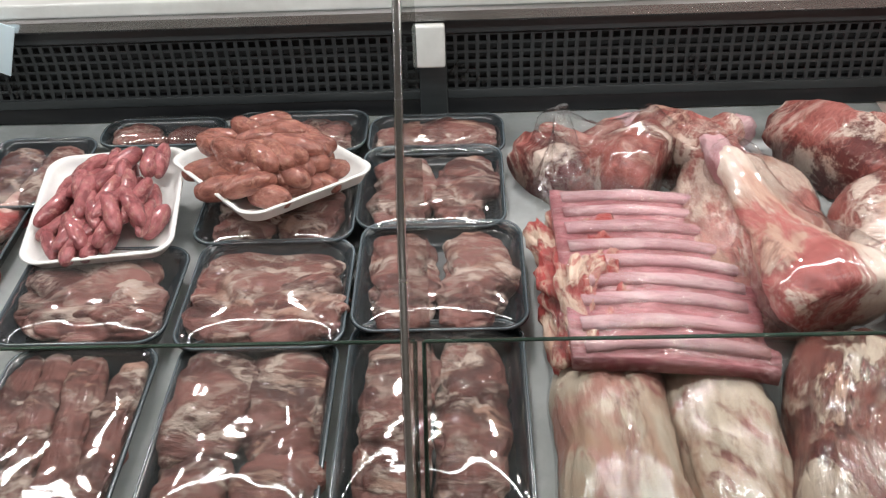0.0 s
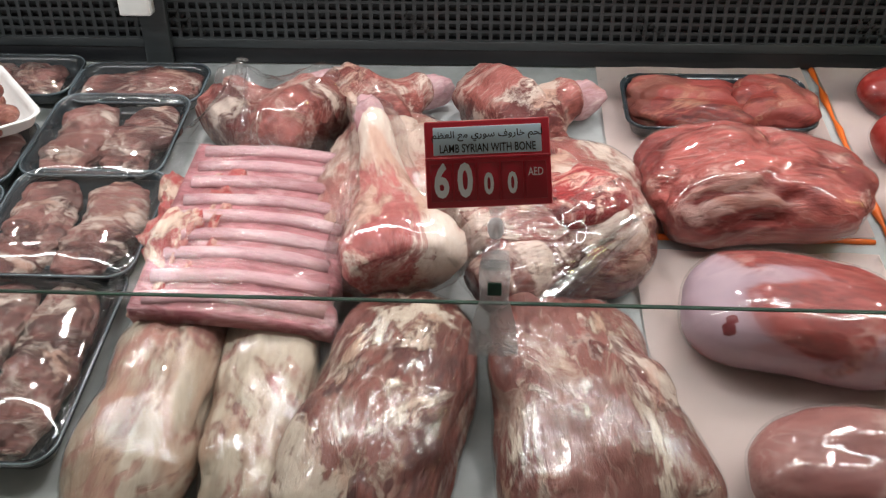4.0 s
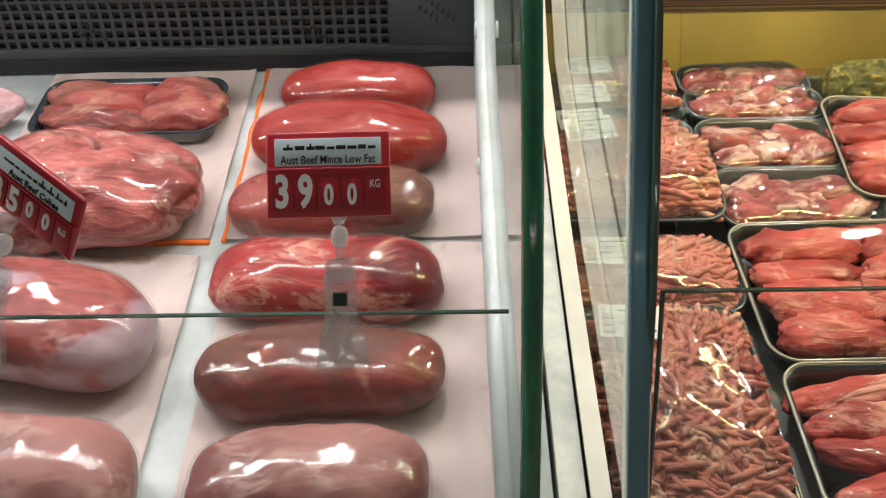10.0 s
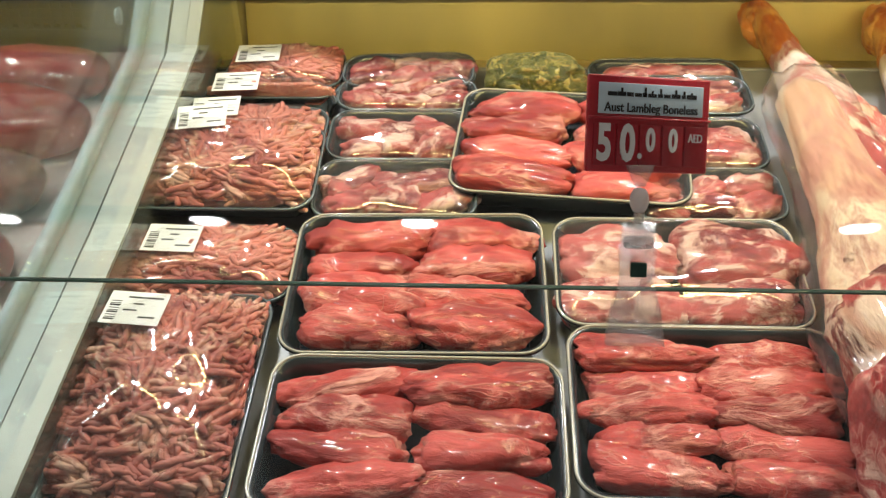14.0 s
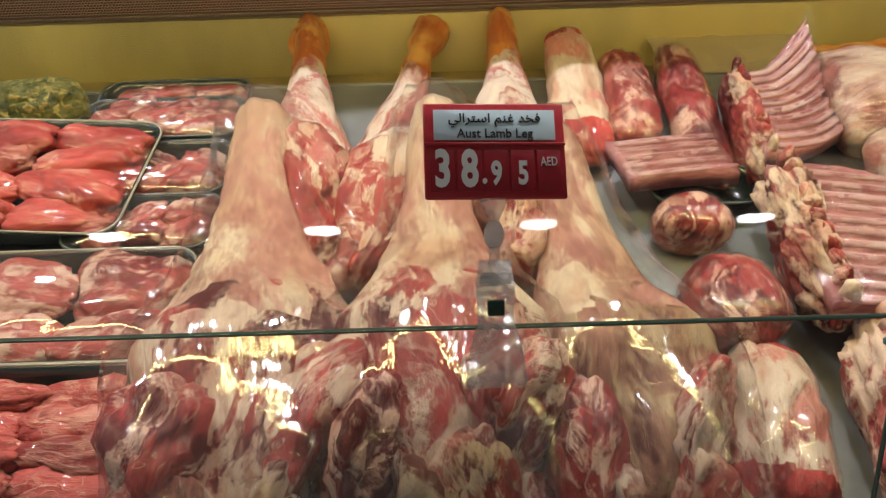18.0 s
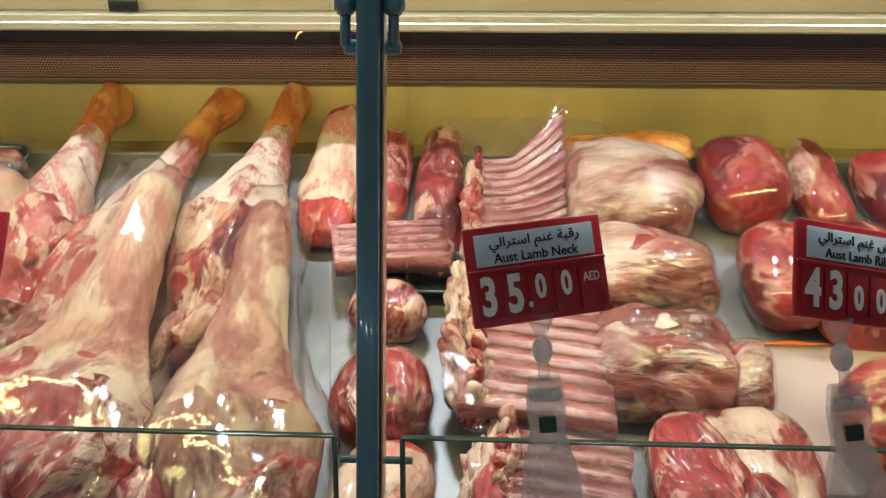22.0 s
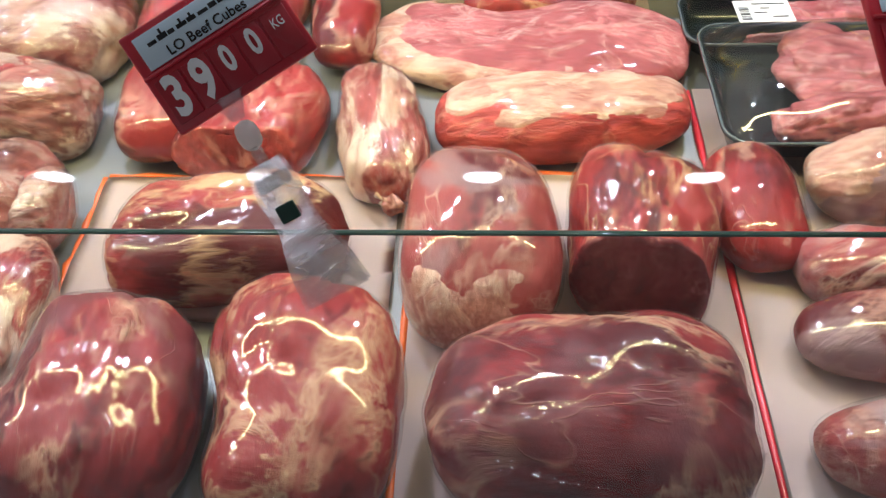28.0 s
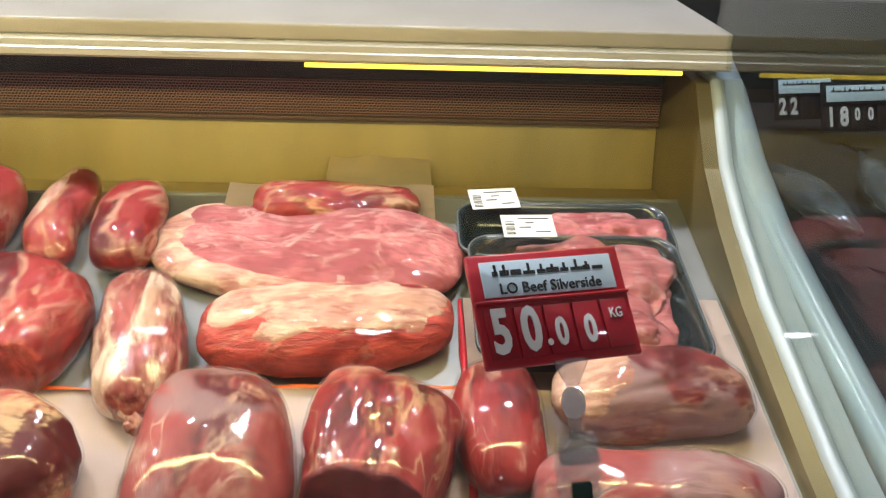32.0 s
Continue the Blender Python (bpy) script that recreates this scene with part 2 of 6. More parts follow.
def glass(name, tint, gain=1.0, base=0.0):
    m, t, b, link = nodes_of(name)
    t.nodes.remove(b)
    tr, gl, mx = (t.nodes.new("ShaderNode" + k) for k in ("BsdfTransparent", "BsdfGlossy", "MixShader"))
    tr.inputs[0].default_value = (*tint, 1)
    gl.inputs["Roughness"].default_value = 0.012
    mu = schlick(t, base, gain)
    link(mu.outputs[0], mx.inputs[0])
    link(tr.outputs[0], mx.inputs[1])
    link(gl.outputs[0], mx.inputs[2])
    link(mx.outputs[0], t.nodes["Material Output"].inputs[0])
    return m


def dotted(name, colour, hole, pitch, metal, rough):
    """Sheet metal with fine staggered punched holes, too small to cut out."""
    m, t, b, link = nodes_of(name)
    tc, mp = t.nodes.new("ShaderNodeTexCoord"), t.nodes.new("ShaderNodeMapping")
    mp.inputs["Scale"].default_value = (1 / pitch, 1 / pitch, 1 / pitch)
    mp.inputs["Rotation"].default_value = (radians(90), 0, 0)
    v = t.nodes.new("ShaderNodeTexBrick")
    v.inputs["Scale"].default_value = 1.0
    v.inputs["Mortar Size"].default_value = 0.16
    v.inputs["Mortar Smooth"].default_value = 0.5
    v.inputs["Brick Width"].default_value = 1.0
    v.inputs["Row Height"].default_value = 0.8
    v.inputs["Color1"].default_value = v.inputs["Color2"].default_value = (*hole, 1)
    v.inputs["Mortar"].default_value = (*colour, 1)
    link(tc.outputs["Object"], mp.inputs[0])
    link(mp.outputs[0], v.inputs["Vector"])
    link(v.outputs["Color"], b.inputs["Base Color"])
    b.inputs["Metallic"].default_value, b.inputs["Roughness"].default_value = metal, rough
    return m


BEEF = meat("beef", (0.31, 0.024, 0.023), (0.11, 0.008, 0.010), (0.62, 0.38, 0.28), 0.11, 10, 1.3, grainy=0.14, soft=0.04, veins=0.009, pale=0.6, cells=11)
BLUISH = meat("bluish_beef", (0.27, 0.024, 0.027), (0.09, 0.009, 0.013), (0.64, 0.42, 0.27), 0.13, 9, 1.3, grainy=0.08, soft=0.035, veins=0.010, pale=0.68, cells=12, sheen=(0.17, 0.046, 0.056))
BRIGHT = meat("bright_beef", (0.27, 0.018, 0.012), (0.15, 0.009, 0.007), (0.46, 0.14, 0.10), 0.05, 12, 1.6, bump=0.3, grainy=0.12, soft=0.06, pale=0.5)
PURPLE = meat("veiled_beef", (0.29, 0.060, 0.052), (0.16, 0.028, 0.027), (0.52, 0.30, 0.26), 0.10, 9, 1.6, soft=0.05, pale=0.5, sheen=(0.43, 0.335, 0.385), bump=0.3, cells=9)
VEINED = meat("veined_beef", (0.29, 0.026, 0.025), (0.10, 0.009, 0.010), (0.68, 0.47, 0.26), 0.16, 10, 1.3, grainy=0.12, soft=0.035, veins=0.011, pale=0.7, cells=13)
DULL = meat("dull_veiled_beef", (0.31, 0.125, 0.110), (0.20, 0.066, 0.060), (0.50, 0.34, 0.30), 0.08, 8, 1.4, grainy=0.1, soft=0.06, pale=0.5, bump=0.35, cells=8)
CLOUDY = meat("cloudy_beef", (0.29, 0.050, 0.046), (0.12, 0.018, 0.020), (0.64, 0.46, 0.35), 0.20, 9, 1.3, grainy=0.14, soft=0.05, veins=0.007, pale=0.65, cells=11, sheen=(0.36, 0.24, 0.245))
BROWNED = meat("browned_beef", (0.22, 0.034, 0.027), (0.075, 0.011, 0.010), (0.40, 0.20, 0.13), 0.18, 9, 1.4, grainy=0.14, soft=0.05, pale=0.5, sheen=(0.13, 0.050, 0.036), cells=10)
MEMBRANE = meat("membraned_beef", (0.38, 0.090, 0.076), (0.20, 0.036, 0.032), (0.60, 0.40, 0.35), 0.22, 17, 3.6, fibre=40, grainy=0.5, soft=0.05, veins=0.016, pale=0.6, bump=1.0)
CREAM = meat("cream_neck_fat", (0.50, 0.20, 0.16), (0.36, 0.09, 0.08), (0.64, 0.52, 0.41), 0.74, 13, 1.2, soft=0.035, pale=0.95)
SINEW = meat("sinewy_beef", (0.33, 0.07, 0.06), (0.18, 0.028, 0.028), (0.70, 0.56, 0.44), 0.50, 14, 2.6, soft=0.06)
DARKCUT = meat("dark_cut_face", (0.13, 0.012, 0.016), (0.06, 0.006, 0.010), (0.30, 0.11, 0.10), 0.05, 22, 1.4, bump=0.3)
MARBLED = meat("marbled_beef", (0.47, 0.140, 0.148), (0.35, 0.082, 0.090), (0.68, 0.46, 0.42), 0.12, 30, 1.6, grainy=0.45, wet=0.3, soft=0.05, veins=0.02, pale=0.6, cells=9)
FIBROUS = meat("fibrous_beef", (0.42, 0.060, 0.045), (0.28, 0.028, 0.024), (0.66, 0.34, 0.25), 0.14, 16, 3.4, fibre=40, grainy=0.8, bump=0.9, pale=0.55)
RIMFAT = meat("cream_fat", (0.52, 0.28, 0.22), (0.42, 0.17, 0.135), (0.66, 0.48, 0.37), 0.50, 30, 1.6, soft=0.06, wet=0.4)
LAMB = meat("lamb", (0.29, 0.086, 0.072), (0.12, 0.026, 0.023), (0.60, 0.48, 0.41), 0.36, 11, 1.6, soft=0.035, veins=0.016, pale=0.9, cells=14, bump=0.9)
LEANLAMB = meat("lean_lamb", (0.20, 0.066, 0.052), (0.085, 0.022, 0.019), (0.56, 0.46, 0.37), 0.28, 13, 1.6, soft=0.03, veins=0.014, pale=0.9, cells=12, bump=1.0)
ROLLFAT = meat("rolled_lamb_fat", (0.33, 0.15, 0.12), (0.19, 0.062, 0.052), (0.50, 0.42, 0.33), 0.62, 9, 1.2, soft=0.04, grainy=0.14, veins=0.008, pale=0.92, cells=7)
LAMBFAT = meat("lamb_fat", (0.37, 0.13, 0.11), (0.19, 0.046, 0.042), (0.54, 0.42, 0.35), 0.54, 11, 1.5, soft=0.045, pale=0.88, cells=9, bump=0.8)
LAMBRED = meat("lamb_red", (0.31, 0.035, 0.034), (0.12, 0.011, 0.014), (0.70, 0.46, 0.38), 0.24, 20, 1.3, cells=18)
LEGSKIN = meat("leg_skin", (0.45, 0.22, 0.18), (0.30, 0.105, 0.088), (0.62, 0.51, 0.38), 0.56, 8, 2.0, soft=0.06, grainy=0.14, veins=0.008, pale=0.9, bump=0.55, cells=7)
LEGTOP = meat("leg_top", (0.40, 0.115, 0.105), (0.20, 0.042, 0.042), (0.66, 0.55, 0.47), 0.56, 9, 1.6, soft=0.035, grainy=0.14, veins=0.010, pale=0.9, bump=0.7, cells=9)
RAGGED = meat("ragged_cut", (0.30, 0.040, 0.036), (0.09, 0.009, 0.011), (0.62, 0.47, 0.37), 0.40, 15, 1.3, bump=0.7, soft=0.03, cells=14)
AMBER = meat("amber_flap", (0.27, 0.12, 0.080), (0.13, 0.042, 0.032), (0.44, 0.33, 0.20), 0.36, 10, 2.2, soft=0.05, bump=0.7, cells=8)
RIBMEAT = meat("rib_meat", (0.40, 0.155, 0.170), (0.26, 0.075, 0.088), (0.56, 0.36, 0.37), 0.22, 20, 1.6, soft=0.06)
CUTRED = meat("red_cut_end", (0.42, 0.045, 0.036), (0.22, 0.016, 0.016), (0.66, 0.36, 0.28), 0.20, 24, 1.3, bump=0.8)
BONE = meat("rib_bone", (0.47, 0.265, 0.285), (0.37, 0.165, 0.18), (0.58, 0.42, 0.43), 0.34, 14, 2.0, soft=0.09, grainy=0.12, veins=0.004)
SHANK = meat("shank_end", (0.56, 0.175, 0.030), (0.44, 0.105, 0.025), (0.68, 0.36, 0.09), 0.40, 22, 1.3, soft=0.07)
FILLET = meat("lamb_fillet", (0.41, 0.056, 0.047), (0.25, 0.026, 0.024), (0.70, 0.36, 0.29), 0.19, 18, 2.2, fibre=44, grainy=0.3, wet=0.3, soft=0.05, bump=0.9, pale=0.65, cells=14)
CHUNK = meat("diced_lamb", (0.37, 0.066, 0.062), (0.18, 0.022, 0.024), (0.72, 0.50, 0.44), 0.34, 26, 1.4, cells=16)
OLDCUT = meat("dull_cut", (0.21, 0.080, 0.066), (0.09, 0.030, 0.026), (0.53, 0.42, 0.36), 0.28, 20, 1.6, bump=0.9, wet=0.15, rough=0.5, soft=0.03, cells=20)
MINCE = meat("mince", (0.50, 0.165, 0.125), (0.31, 0.075, 0.066), (0.66, 0.40, 0.30), 0.28, 26, 1.0, wet=0.35)
SAUSAGE = meat("brown_sausage", (0.31, 0.115, 0.085), (0.20, 0.065, 0.05), (0.40, 0.19, 0.14), 0.25, 90, 1.0, wet=0.6)
KIDNEY = meat("purple_sausage", (0.33, 0.095, 0.10), (0.21, 0.05, 0.056), (0.46, 0.22, 0.2), 0.25, 90, 1.0, wet=0.6)
HERB = meat("green_herb_rub", (0.13, 0.13, 0.028), (0.04, 0.05, 0.01), (0.50, 0.42, 0.12), 0.34, 90, 1.0, fibre=180, bump=1.0)
WRINKLED = film("wrinkled_film", 0.8, (12, 20, 15), haze=0.045, rough=0.03, cloud=0.004, facets=2.2)
TIGHT = film("tight_film", 0.14, (7, 16, 10), haze=0.012, rough=0.028, cloud=0.004)
LOOSE = film("loose_film", 0.8, (10, 20, 15), haze=0.05, rough=0.035, cloud=0.012, facets=2.2)
BAG = film("bag_film", 0.42, (3.5, 10, 9), haze=0.05, rough=0.045, cloud=0.015, facets=1.6)
LID = film("tray_film", 0.14, (4, 9, 6), haze=0.07, rough=0.05, cloud=0.035)
TRAYBLACK = plain("black_foam", (0.022, 0.032, 0.038), 0.22, vary=0.2, scale=60, coat=0.4)
RIMDARK = plain("dark_tray_rim", (0.10, 0.125, 0.14), 0.2, vary=0.2, coat=0.6)
RIMPALE = plain("pale_tray_rim", (0.34, 0.32, 0.26), 0.25, vary=0.2, coat=0.6)
TRAYWHITE = plain("white_foam", (0.82, 0.82, 0.8), 0.45, vary=0.04, scale=80)
ORANGE = plain("orange_plastic", (0.85, 0.17, 0.02), 0.35, vary=0.12, coat=0.3)
REDPL = plain("red_edge_plastic", (0.70, 0.03, 0.05), 0.35, vary=0.12, coat=0.3)
PAPER = plain("pink_paper", (0.86, 0.73, 0.69), 0.75, vary=0.06, scale=9, bump=0.2)
STEEL = plain("brushed_steel", (0.62, 0.60, 0.56), 0.30, 1.0, 0.12, 6, 0.06, (1, 1, 40))
# plain steel: yellow tube light and upright reflections put into the colour
LITSTEEL = plain("lamplit_steel_back", (0.60, 0.48, 0.17), 0.3, 0.5, 0.35, 3.0, 0.0, (1, 1, 0.3))
# dimmer copy of that lamplit steel for ledge, corners and end wall
DIMSTEEL = plain("dimmer_lamplit_steel", (0.27, 0.225, 0.11), 0.4, 0.7, 0.3, 5, 0.05, (1, 1, 0.4))
MIRRORSTEEL = plain("polished_steel", (0.68, 0.66, 0.60), 0.13, 0.8, 0.08, 6, 0.02, (1, 1, 20))
ENDSTRIP = plain("stained_end_strip", (0.60, 0.58, 0.52), 0.38, 0.0, 0.2, 16, 0.05, (1, 1, 0.3), dirt=(0.42, 0.44, 0.43))
DECKM = plain("white_deck_paint", (0.52, 0.55, 0.55), 0.42, 0.0, 0.14, 10, 0.05, dirt=(0.40, 0.43, 0.42))
DECKSTEEL = plain("worn_deck_steel", (0.33, 0.345, 0.345), 0.38, 0.35, 0.2, 8, 0.05, dirt=(0.25, 0.26, 0.255))
WHITEP = plain("white_enamel", (0.74, 0.76, 0.74), 0.3, 0.0, 0.07, 8, 0.03, coat=0.3, dirt=(0.62, 0.63, 0.6))
BEIGE = plain("beige_enamel", (0.62, 0.58, 0.50), 0.35, 0.0, 0.12, 8, 0.04)
GREYP = plain("grey_coated_steel", (0.047, 0.054, 0.057), 0.4, 0.3, 0.14, 20, 0.05, (1, 1, 8))
# near-black put in for shade in slots and gaps; also the fish deck
DARK = plain("shaded_gap_and_dark_deck", (0.012, 0.013, 0.014), 0.6, vary=0.3)
ENDWHITE = plain("blue_grey_enamel", (0.50, 0.545, 0.55), 0.35, 0.0, 0.12, 7, 0.03, coat=0.2, dirt=(0.40, 0.43, 0.42))
WORKTOP = plain("cream_worktop", (0.43, 0.405, 0.36), 0.32, 0.0, 0.12, 4, 0.03, dirt=(0.40, 0.37, 0.31))
POSTM = plain("blue_grey_post", (0.11, 0.25, 0.31), 0.25, 0.35, 0.12, 8, 0.02, coat=0.6)
ALU = plain("aluminium", (0.72, 0.73, 0.74), 0.25, 1.0, 0.1, 8, 0.03, (1, 1, 30))
STRIPEDGE = plain("brown_steel_fold", (0.16, 0.105, 0.075), 0.4, 0.4, 0.2, 8, 0.04, (1, 1, 8))
HONEY = dotted("punched_steel", (0.38, 0.235, 0.19), (0.022, 0.010, 0.009), 0.0042, 0.3, 0.45)
TAGRED = plain("red_sign_plastic", (0.54, 0.014, 0.03), 0.32, vary=0.08, scale=30, coat=0.4)
TAGDARK = plain("dark_red_tile", (0.40, 0.009, 0.022), 0.35, vary=0.08, coat=0.3)
TAGWHITE = plain("white_card", (0.70, 0.86, 0.93), 0.6, vary=0.03)
INK = plain("black_ink", (0.015, 0.015, 0.015), 0.6, vary=0.1)
DIGIT = plain("white_digit", (0.86, 0.86, 0.84), 0.5, vary=0.03)
CLEARPL = film("clear_clip_plastic", 0.1, (30, 30, 30), haze=0.12, rough=0.12, tint=(0.95, 0.97, 0.98), cloud=0.30)
MILKY = film("milky_plastic", 0.05, (30, 30, 30), haze=0.05, rough=0.3, cloud=0.92)
STICKER = plain("white_sticker", (0.82, 0.83, 0.84), 0.6, vary=0.03)
GREENPAD = plain("dark_green_pad", (0.01, 0.05, 0.03), 0.5, vary=0.2)
PANE = glass("front_glass", (0.985, 0.995, 0.99), 0.6, 0.03)
SIDEPANE = glass("side_glass", (0.88, 0.92, 0.90), 0.95, 0.035)
GREENEDGE = plain("green_glass_edge", (0.012, 0.17, 0.085), 0.12, vary=0.3, scale=20, coat=0.8)
PALEEDGE = plain("pale_glass_edge", (0.05, 0.10, 0.075), 0.12, vary=0.3, scale=20, coat=0.8)
WALLP = plain("shop_wall_paint", (0.6, 0.58, 0.54), 0.6, vary=0.05, scale=3)
CEILP = plain("ceiling_paint", (0.75, 0.75, 0.73), 0.7, vary=0.04, scale=3)
FLOORT = plain("floor_tile", (0.45, 0.42, 0.38), 0.25, vary=0.1, scale=5)
FISH = plain("grey_fish_skin", (0.10, 0.12, 0.14), 0.2, 0.2, 0.5, 26, 0.3, (1, 3, 3), coat=0.6)
BLACKP = plain("black_plastic", (0.012, 0.013, 0.015), 0.35, vary=0.2)

BLUEWHITE = plain("blue_white_enamel", (0.46, 0.54, 0.60), 0.3, 0.0, 0.1, 6, 0.03, coat=0.3)
PALEEDGING = plain("pale_shelf_edging", (0.66, 0.65, 0.60), 0.28, 0.35, 0.12, 12, 0.03, (1, 1, 12))
YELLOWPAPER = plain("yellowed_paper", (0.86, 0.72, 0.42), 0.75, vary=0.12, scale=9, bump=0.15)
PALESTRIP = plain("pale_strip_steel", (0.80, 0.78, 0.72), 0.35, 0.0, 0.1, 12, 0.03)

# ---- helpers for building ----
SLOPE = 0.225
LEANBACK = math.degrees(math.atan(SLOPE))


def deck_z(y):
    """Height of the sloping display deck."""
    return 0.94 + SLOPE * (y - 0.815)


def on_deck(x, y, lift=0.0, rz=0.0, ry=0.0, rx=0.0):
    return pose(x, y, deck_z(y), LEANBACK) @ pose(0, 0, lift, rx, ry, rz)


def mesh_of(name, bm, material, smooth=True):
    me = bpy.data.meshes.new(name)
    bmesh.ops.recalc_face_normals(bm, faces=bm.faces)
    for f in bm.faces:
        f.smooth = smooth
    bm.to_mesh(me)
    bm.free()
    me.materials.append(material)
    return me


def part(name, bm, material, parent, label="", smooth=True, m=None):
    """Links a bmesh as one mesh object under a thing or a part."""
    ob = new(name, mesh_of(name, bm, material, smooth))
    ob.parent = parent
    if m is not None:
        ob.matrix_basis = m
    return tagged(ob, label)


def thing(name, label, category, m, group="", bm=None, material=None, kind="", smooth=True):
    ob = new(name, mesh_of(name, bm, material, smooth) if bm else None)
    ob.matrix_basis = m
    return tagged(ob, label, category, group, kind)


def box(x0, x1, y0, y1, z0, z1, bevel=0.0, bm=None, seg=2):
    own = bm is None
    bm = bm or bmesh.new()
    v = bmesh.ops.create_cube(bm, size=1)["verts"]
    for p in v:
        p.co = Vector(((x0 + x1) / 2 + p.co.x * (x1 - x0), (y0 + y1) / 2 + p.co.y * (y1 - y0), (z0 + z1) / 2 + p.co.z * (z1 - z0)))
    if bevel:
        bmesh.ops.bevel(bm, geom=list({e for p in v for e in p.link_edges}), offset=bevel, segments=seg, affect="EDGES", profile=0.5)
    return bm


def extrude_profile(points, x0, x1, bm=None):
    """A closed outline in y and z, drawn out along x."""
    bm = bm or bmesh.new()
    a = [bm.verts.new((x0, y, z)) for y, z in points]
    b = [bm.verts.new((x1, y, z)) for y, z in points]
    n = len(points)
    for i in range(n):
        bm.faces.new((a[i], a[(i + 1) % n], b[(i + 1) % n], b[i]))
    bm.faces.new(a[::-1])
    bm.faces.new(b)
    return bm


def tube(path, radii, sides=12, bm=None, squash=1.0, up=Vector((0, 0, 1)), cap=True):
    """A tube along points, its rings turned to stay upright."""
    bm = bm or bmesh.new()
    path = [Vector(p) for p in path]
    rings = []
    for i, p in enumerate(path):
        d = (path[min(i + 1, len(path) - 1)] - path[max(i - 1, 0)]).normalized()
        side = d.cross(up)
        side = side.normalized() if side.length > 1e-5 else Vector((1, 0, 0))
        top = side.cross(d).normalized()
        r = radii[i] if isinstance(radii, (list, tuple)) else radii
        rings.append([bm.verts.new(p + side * (r * math.cos(2 * math.pi * k / sides)) + top * (r * squash * math.sin(2 * math.pi * k / sides))) for k in range(sides)])
    for a, b in zip(rings, rings[1:]):
        for k in range(sides):
            bm.faces.new((a[k], a[(k + 1) % sides], b[(k + 1) % sides], b[k]))
    if cap:
        bm.faces.new(rings[0][::-1])
        bm.faces.new(rings[-1])
    return bm


def structure(name, label, bm, material, smooth=False, m=None):
    return thing(name, label, name.split("_")[0], m or Matrix.Identity(4), "", bm, material, "structure", smooth)


def holed_plate(x0, x1, z0, z1, cols, rows, hw, hh, depth, shape=4, bend=None):
    """A plate in x and z with a grid of real holes; shape 4: square, more: oval."""
    verts, faces = [], []
    pw, ph = (x1 - x0) / cols, (z1 - z0) / rows
    for r in range(rows):
        for c in range(cols):
            cx, cz = x0 + pw * (c + 0.5), z0 + ph * (r + 0.5)
            if shape != 4 and r % 2:
                cx += pw * 0.5
            i = len(verts)
            outer = [(cx - pw / 2, cz - ph / 2), (cx + pw / 2, cz - ph / 2), (cx + pw / 2, cz + ph / 2), (cx - pw / 2, cz + ph / 2)]
            if shape == 4:
                inner = [(cx - hw / 2, cz - hh / 2), (cx + hw / 2, cz - hh / 2), (cx + hw / 2, cz + hh / 2), (cx - hw / 2, cz + hh / 2)]
                verts += [(x, 0, z) for x, z in outer] + [(x, 0, z) for x, z in inner] + [(x, depth, z) for x, z in inner]
                for k in range(4):
                    n = (k + 1) % 4
                    faces += [(i + k, i + n, i + 4 + n, i + 4 + k), (i + 4 + k, i + 4 + n, i + 8 + n, i + 8 + k)]
            else:
                s = 12
                ring = [(cx + hw / 2 * math.copysign(abs(math.cos(a)) ** 0.7, math.cos(a)), cz + hh / 2 * math.copysign(abs(math.sin(a)) ** 0.8, math.sin(a)))
                        for a in (2 * math.pi * (k + 0.5) / s - math.pi * 0.75 for k in range(s))]
                edge = []
                for k in range(s):
                    q, f = divmod(k, 3)
                    a, b = outer[q], outer[(q + 1) % 4]
                    edge.append((a[0] + (b[0] - a[0]) * f / 3, a[1] + (b[1] - a[1]) * f / 3))
                verts += [(x, 0, z) for x, z in edge] + [(x, 0, z) for x, z in ring] + [(x, depth, z) for x, z in ring]
                for k in range(s):
                    n = (k + 1) % s
                    faces += [(i + k, i + n, i + s + n, i + s + k), (i + s + k, i + s + n, i + 2 * s + n, i + 2 * s + k)]
    if bend:
        verts = [(x, y + bend(z), z) for x, y, z in verts]
    return verts, faces


def raw_mesh(name, verts, faces, material):
    me = bpy.data.meshes.new(name)
    me.from_pydata(verts, [], faces)
    me.materials.append(material)
    return me


# ---- the shop's shell ----
structure("floor", "plain grey shop floor", box(-5, 9, -10, 5, -0.1, 0.0), FLOORT)
structure("ceiling", "white painted shop ceiling", box(-5, 9, -10, 5, 3.06, 3.16), CEILP)
structure("wall_north", "pale painted wall behind the counters", box(-5, 9, 3.4, 3.5, 0, 3.06), WALLP)
structure("wall_south", "pale painted wall behind the customer", box(-5, 9, -10.1, -10.0, 0, 3.06), WALLP)
structure("wall_west", "pale painted side wall", box(-5.1, -5, -10, 3.5, 0, 3.06), WALLP)
structure("wall_east", "pale painted side wall", box(9, 9.1, -10, 3.5, 0, 3.06), WALLP)

# ---- the two chilled counters ----
C1 = (-1.05, 1.082)
C2 = (1.165, 3.435)


def deck_slab(x0, x1, front, back):
    return extrude_profile([(front, deck_z(front)), (back, deck_z(back)), (back, deck_z(back) - 0.03), (front, deck_z(front) - 0.03)], x0, x1)


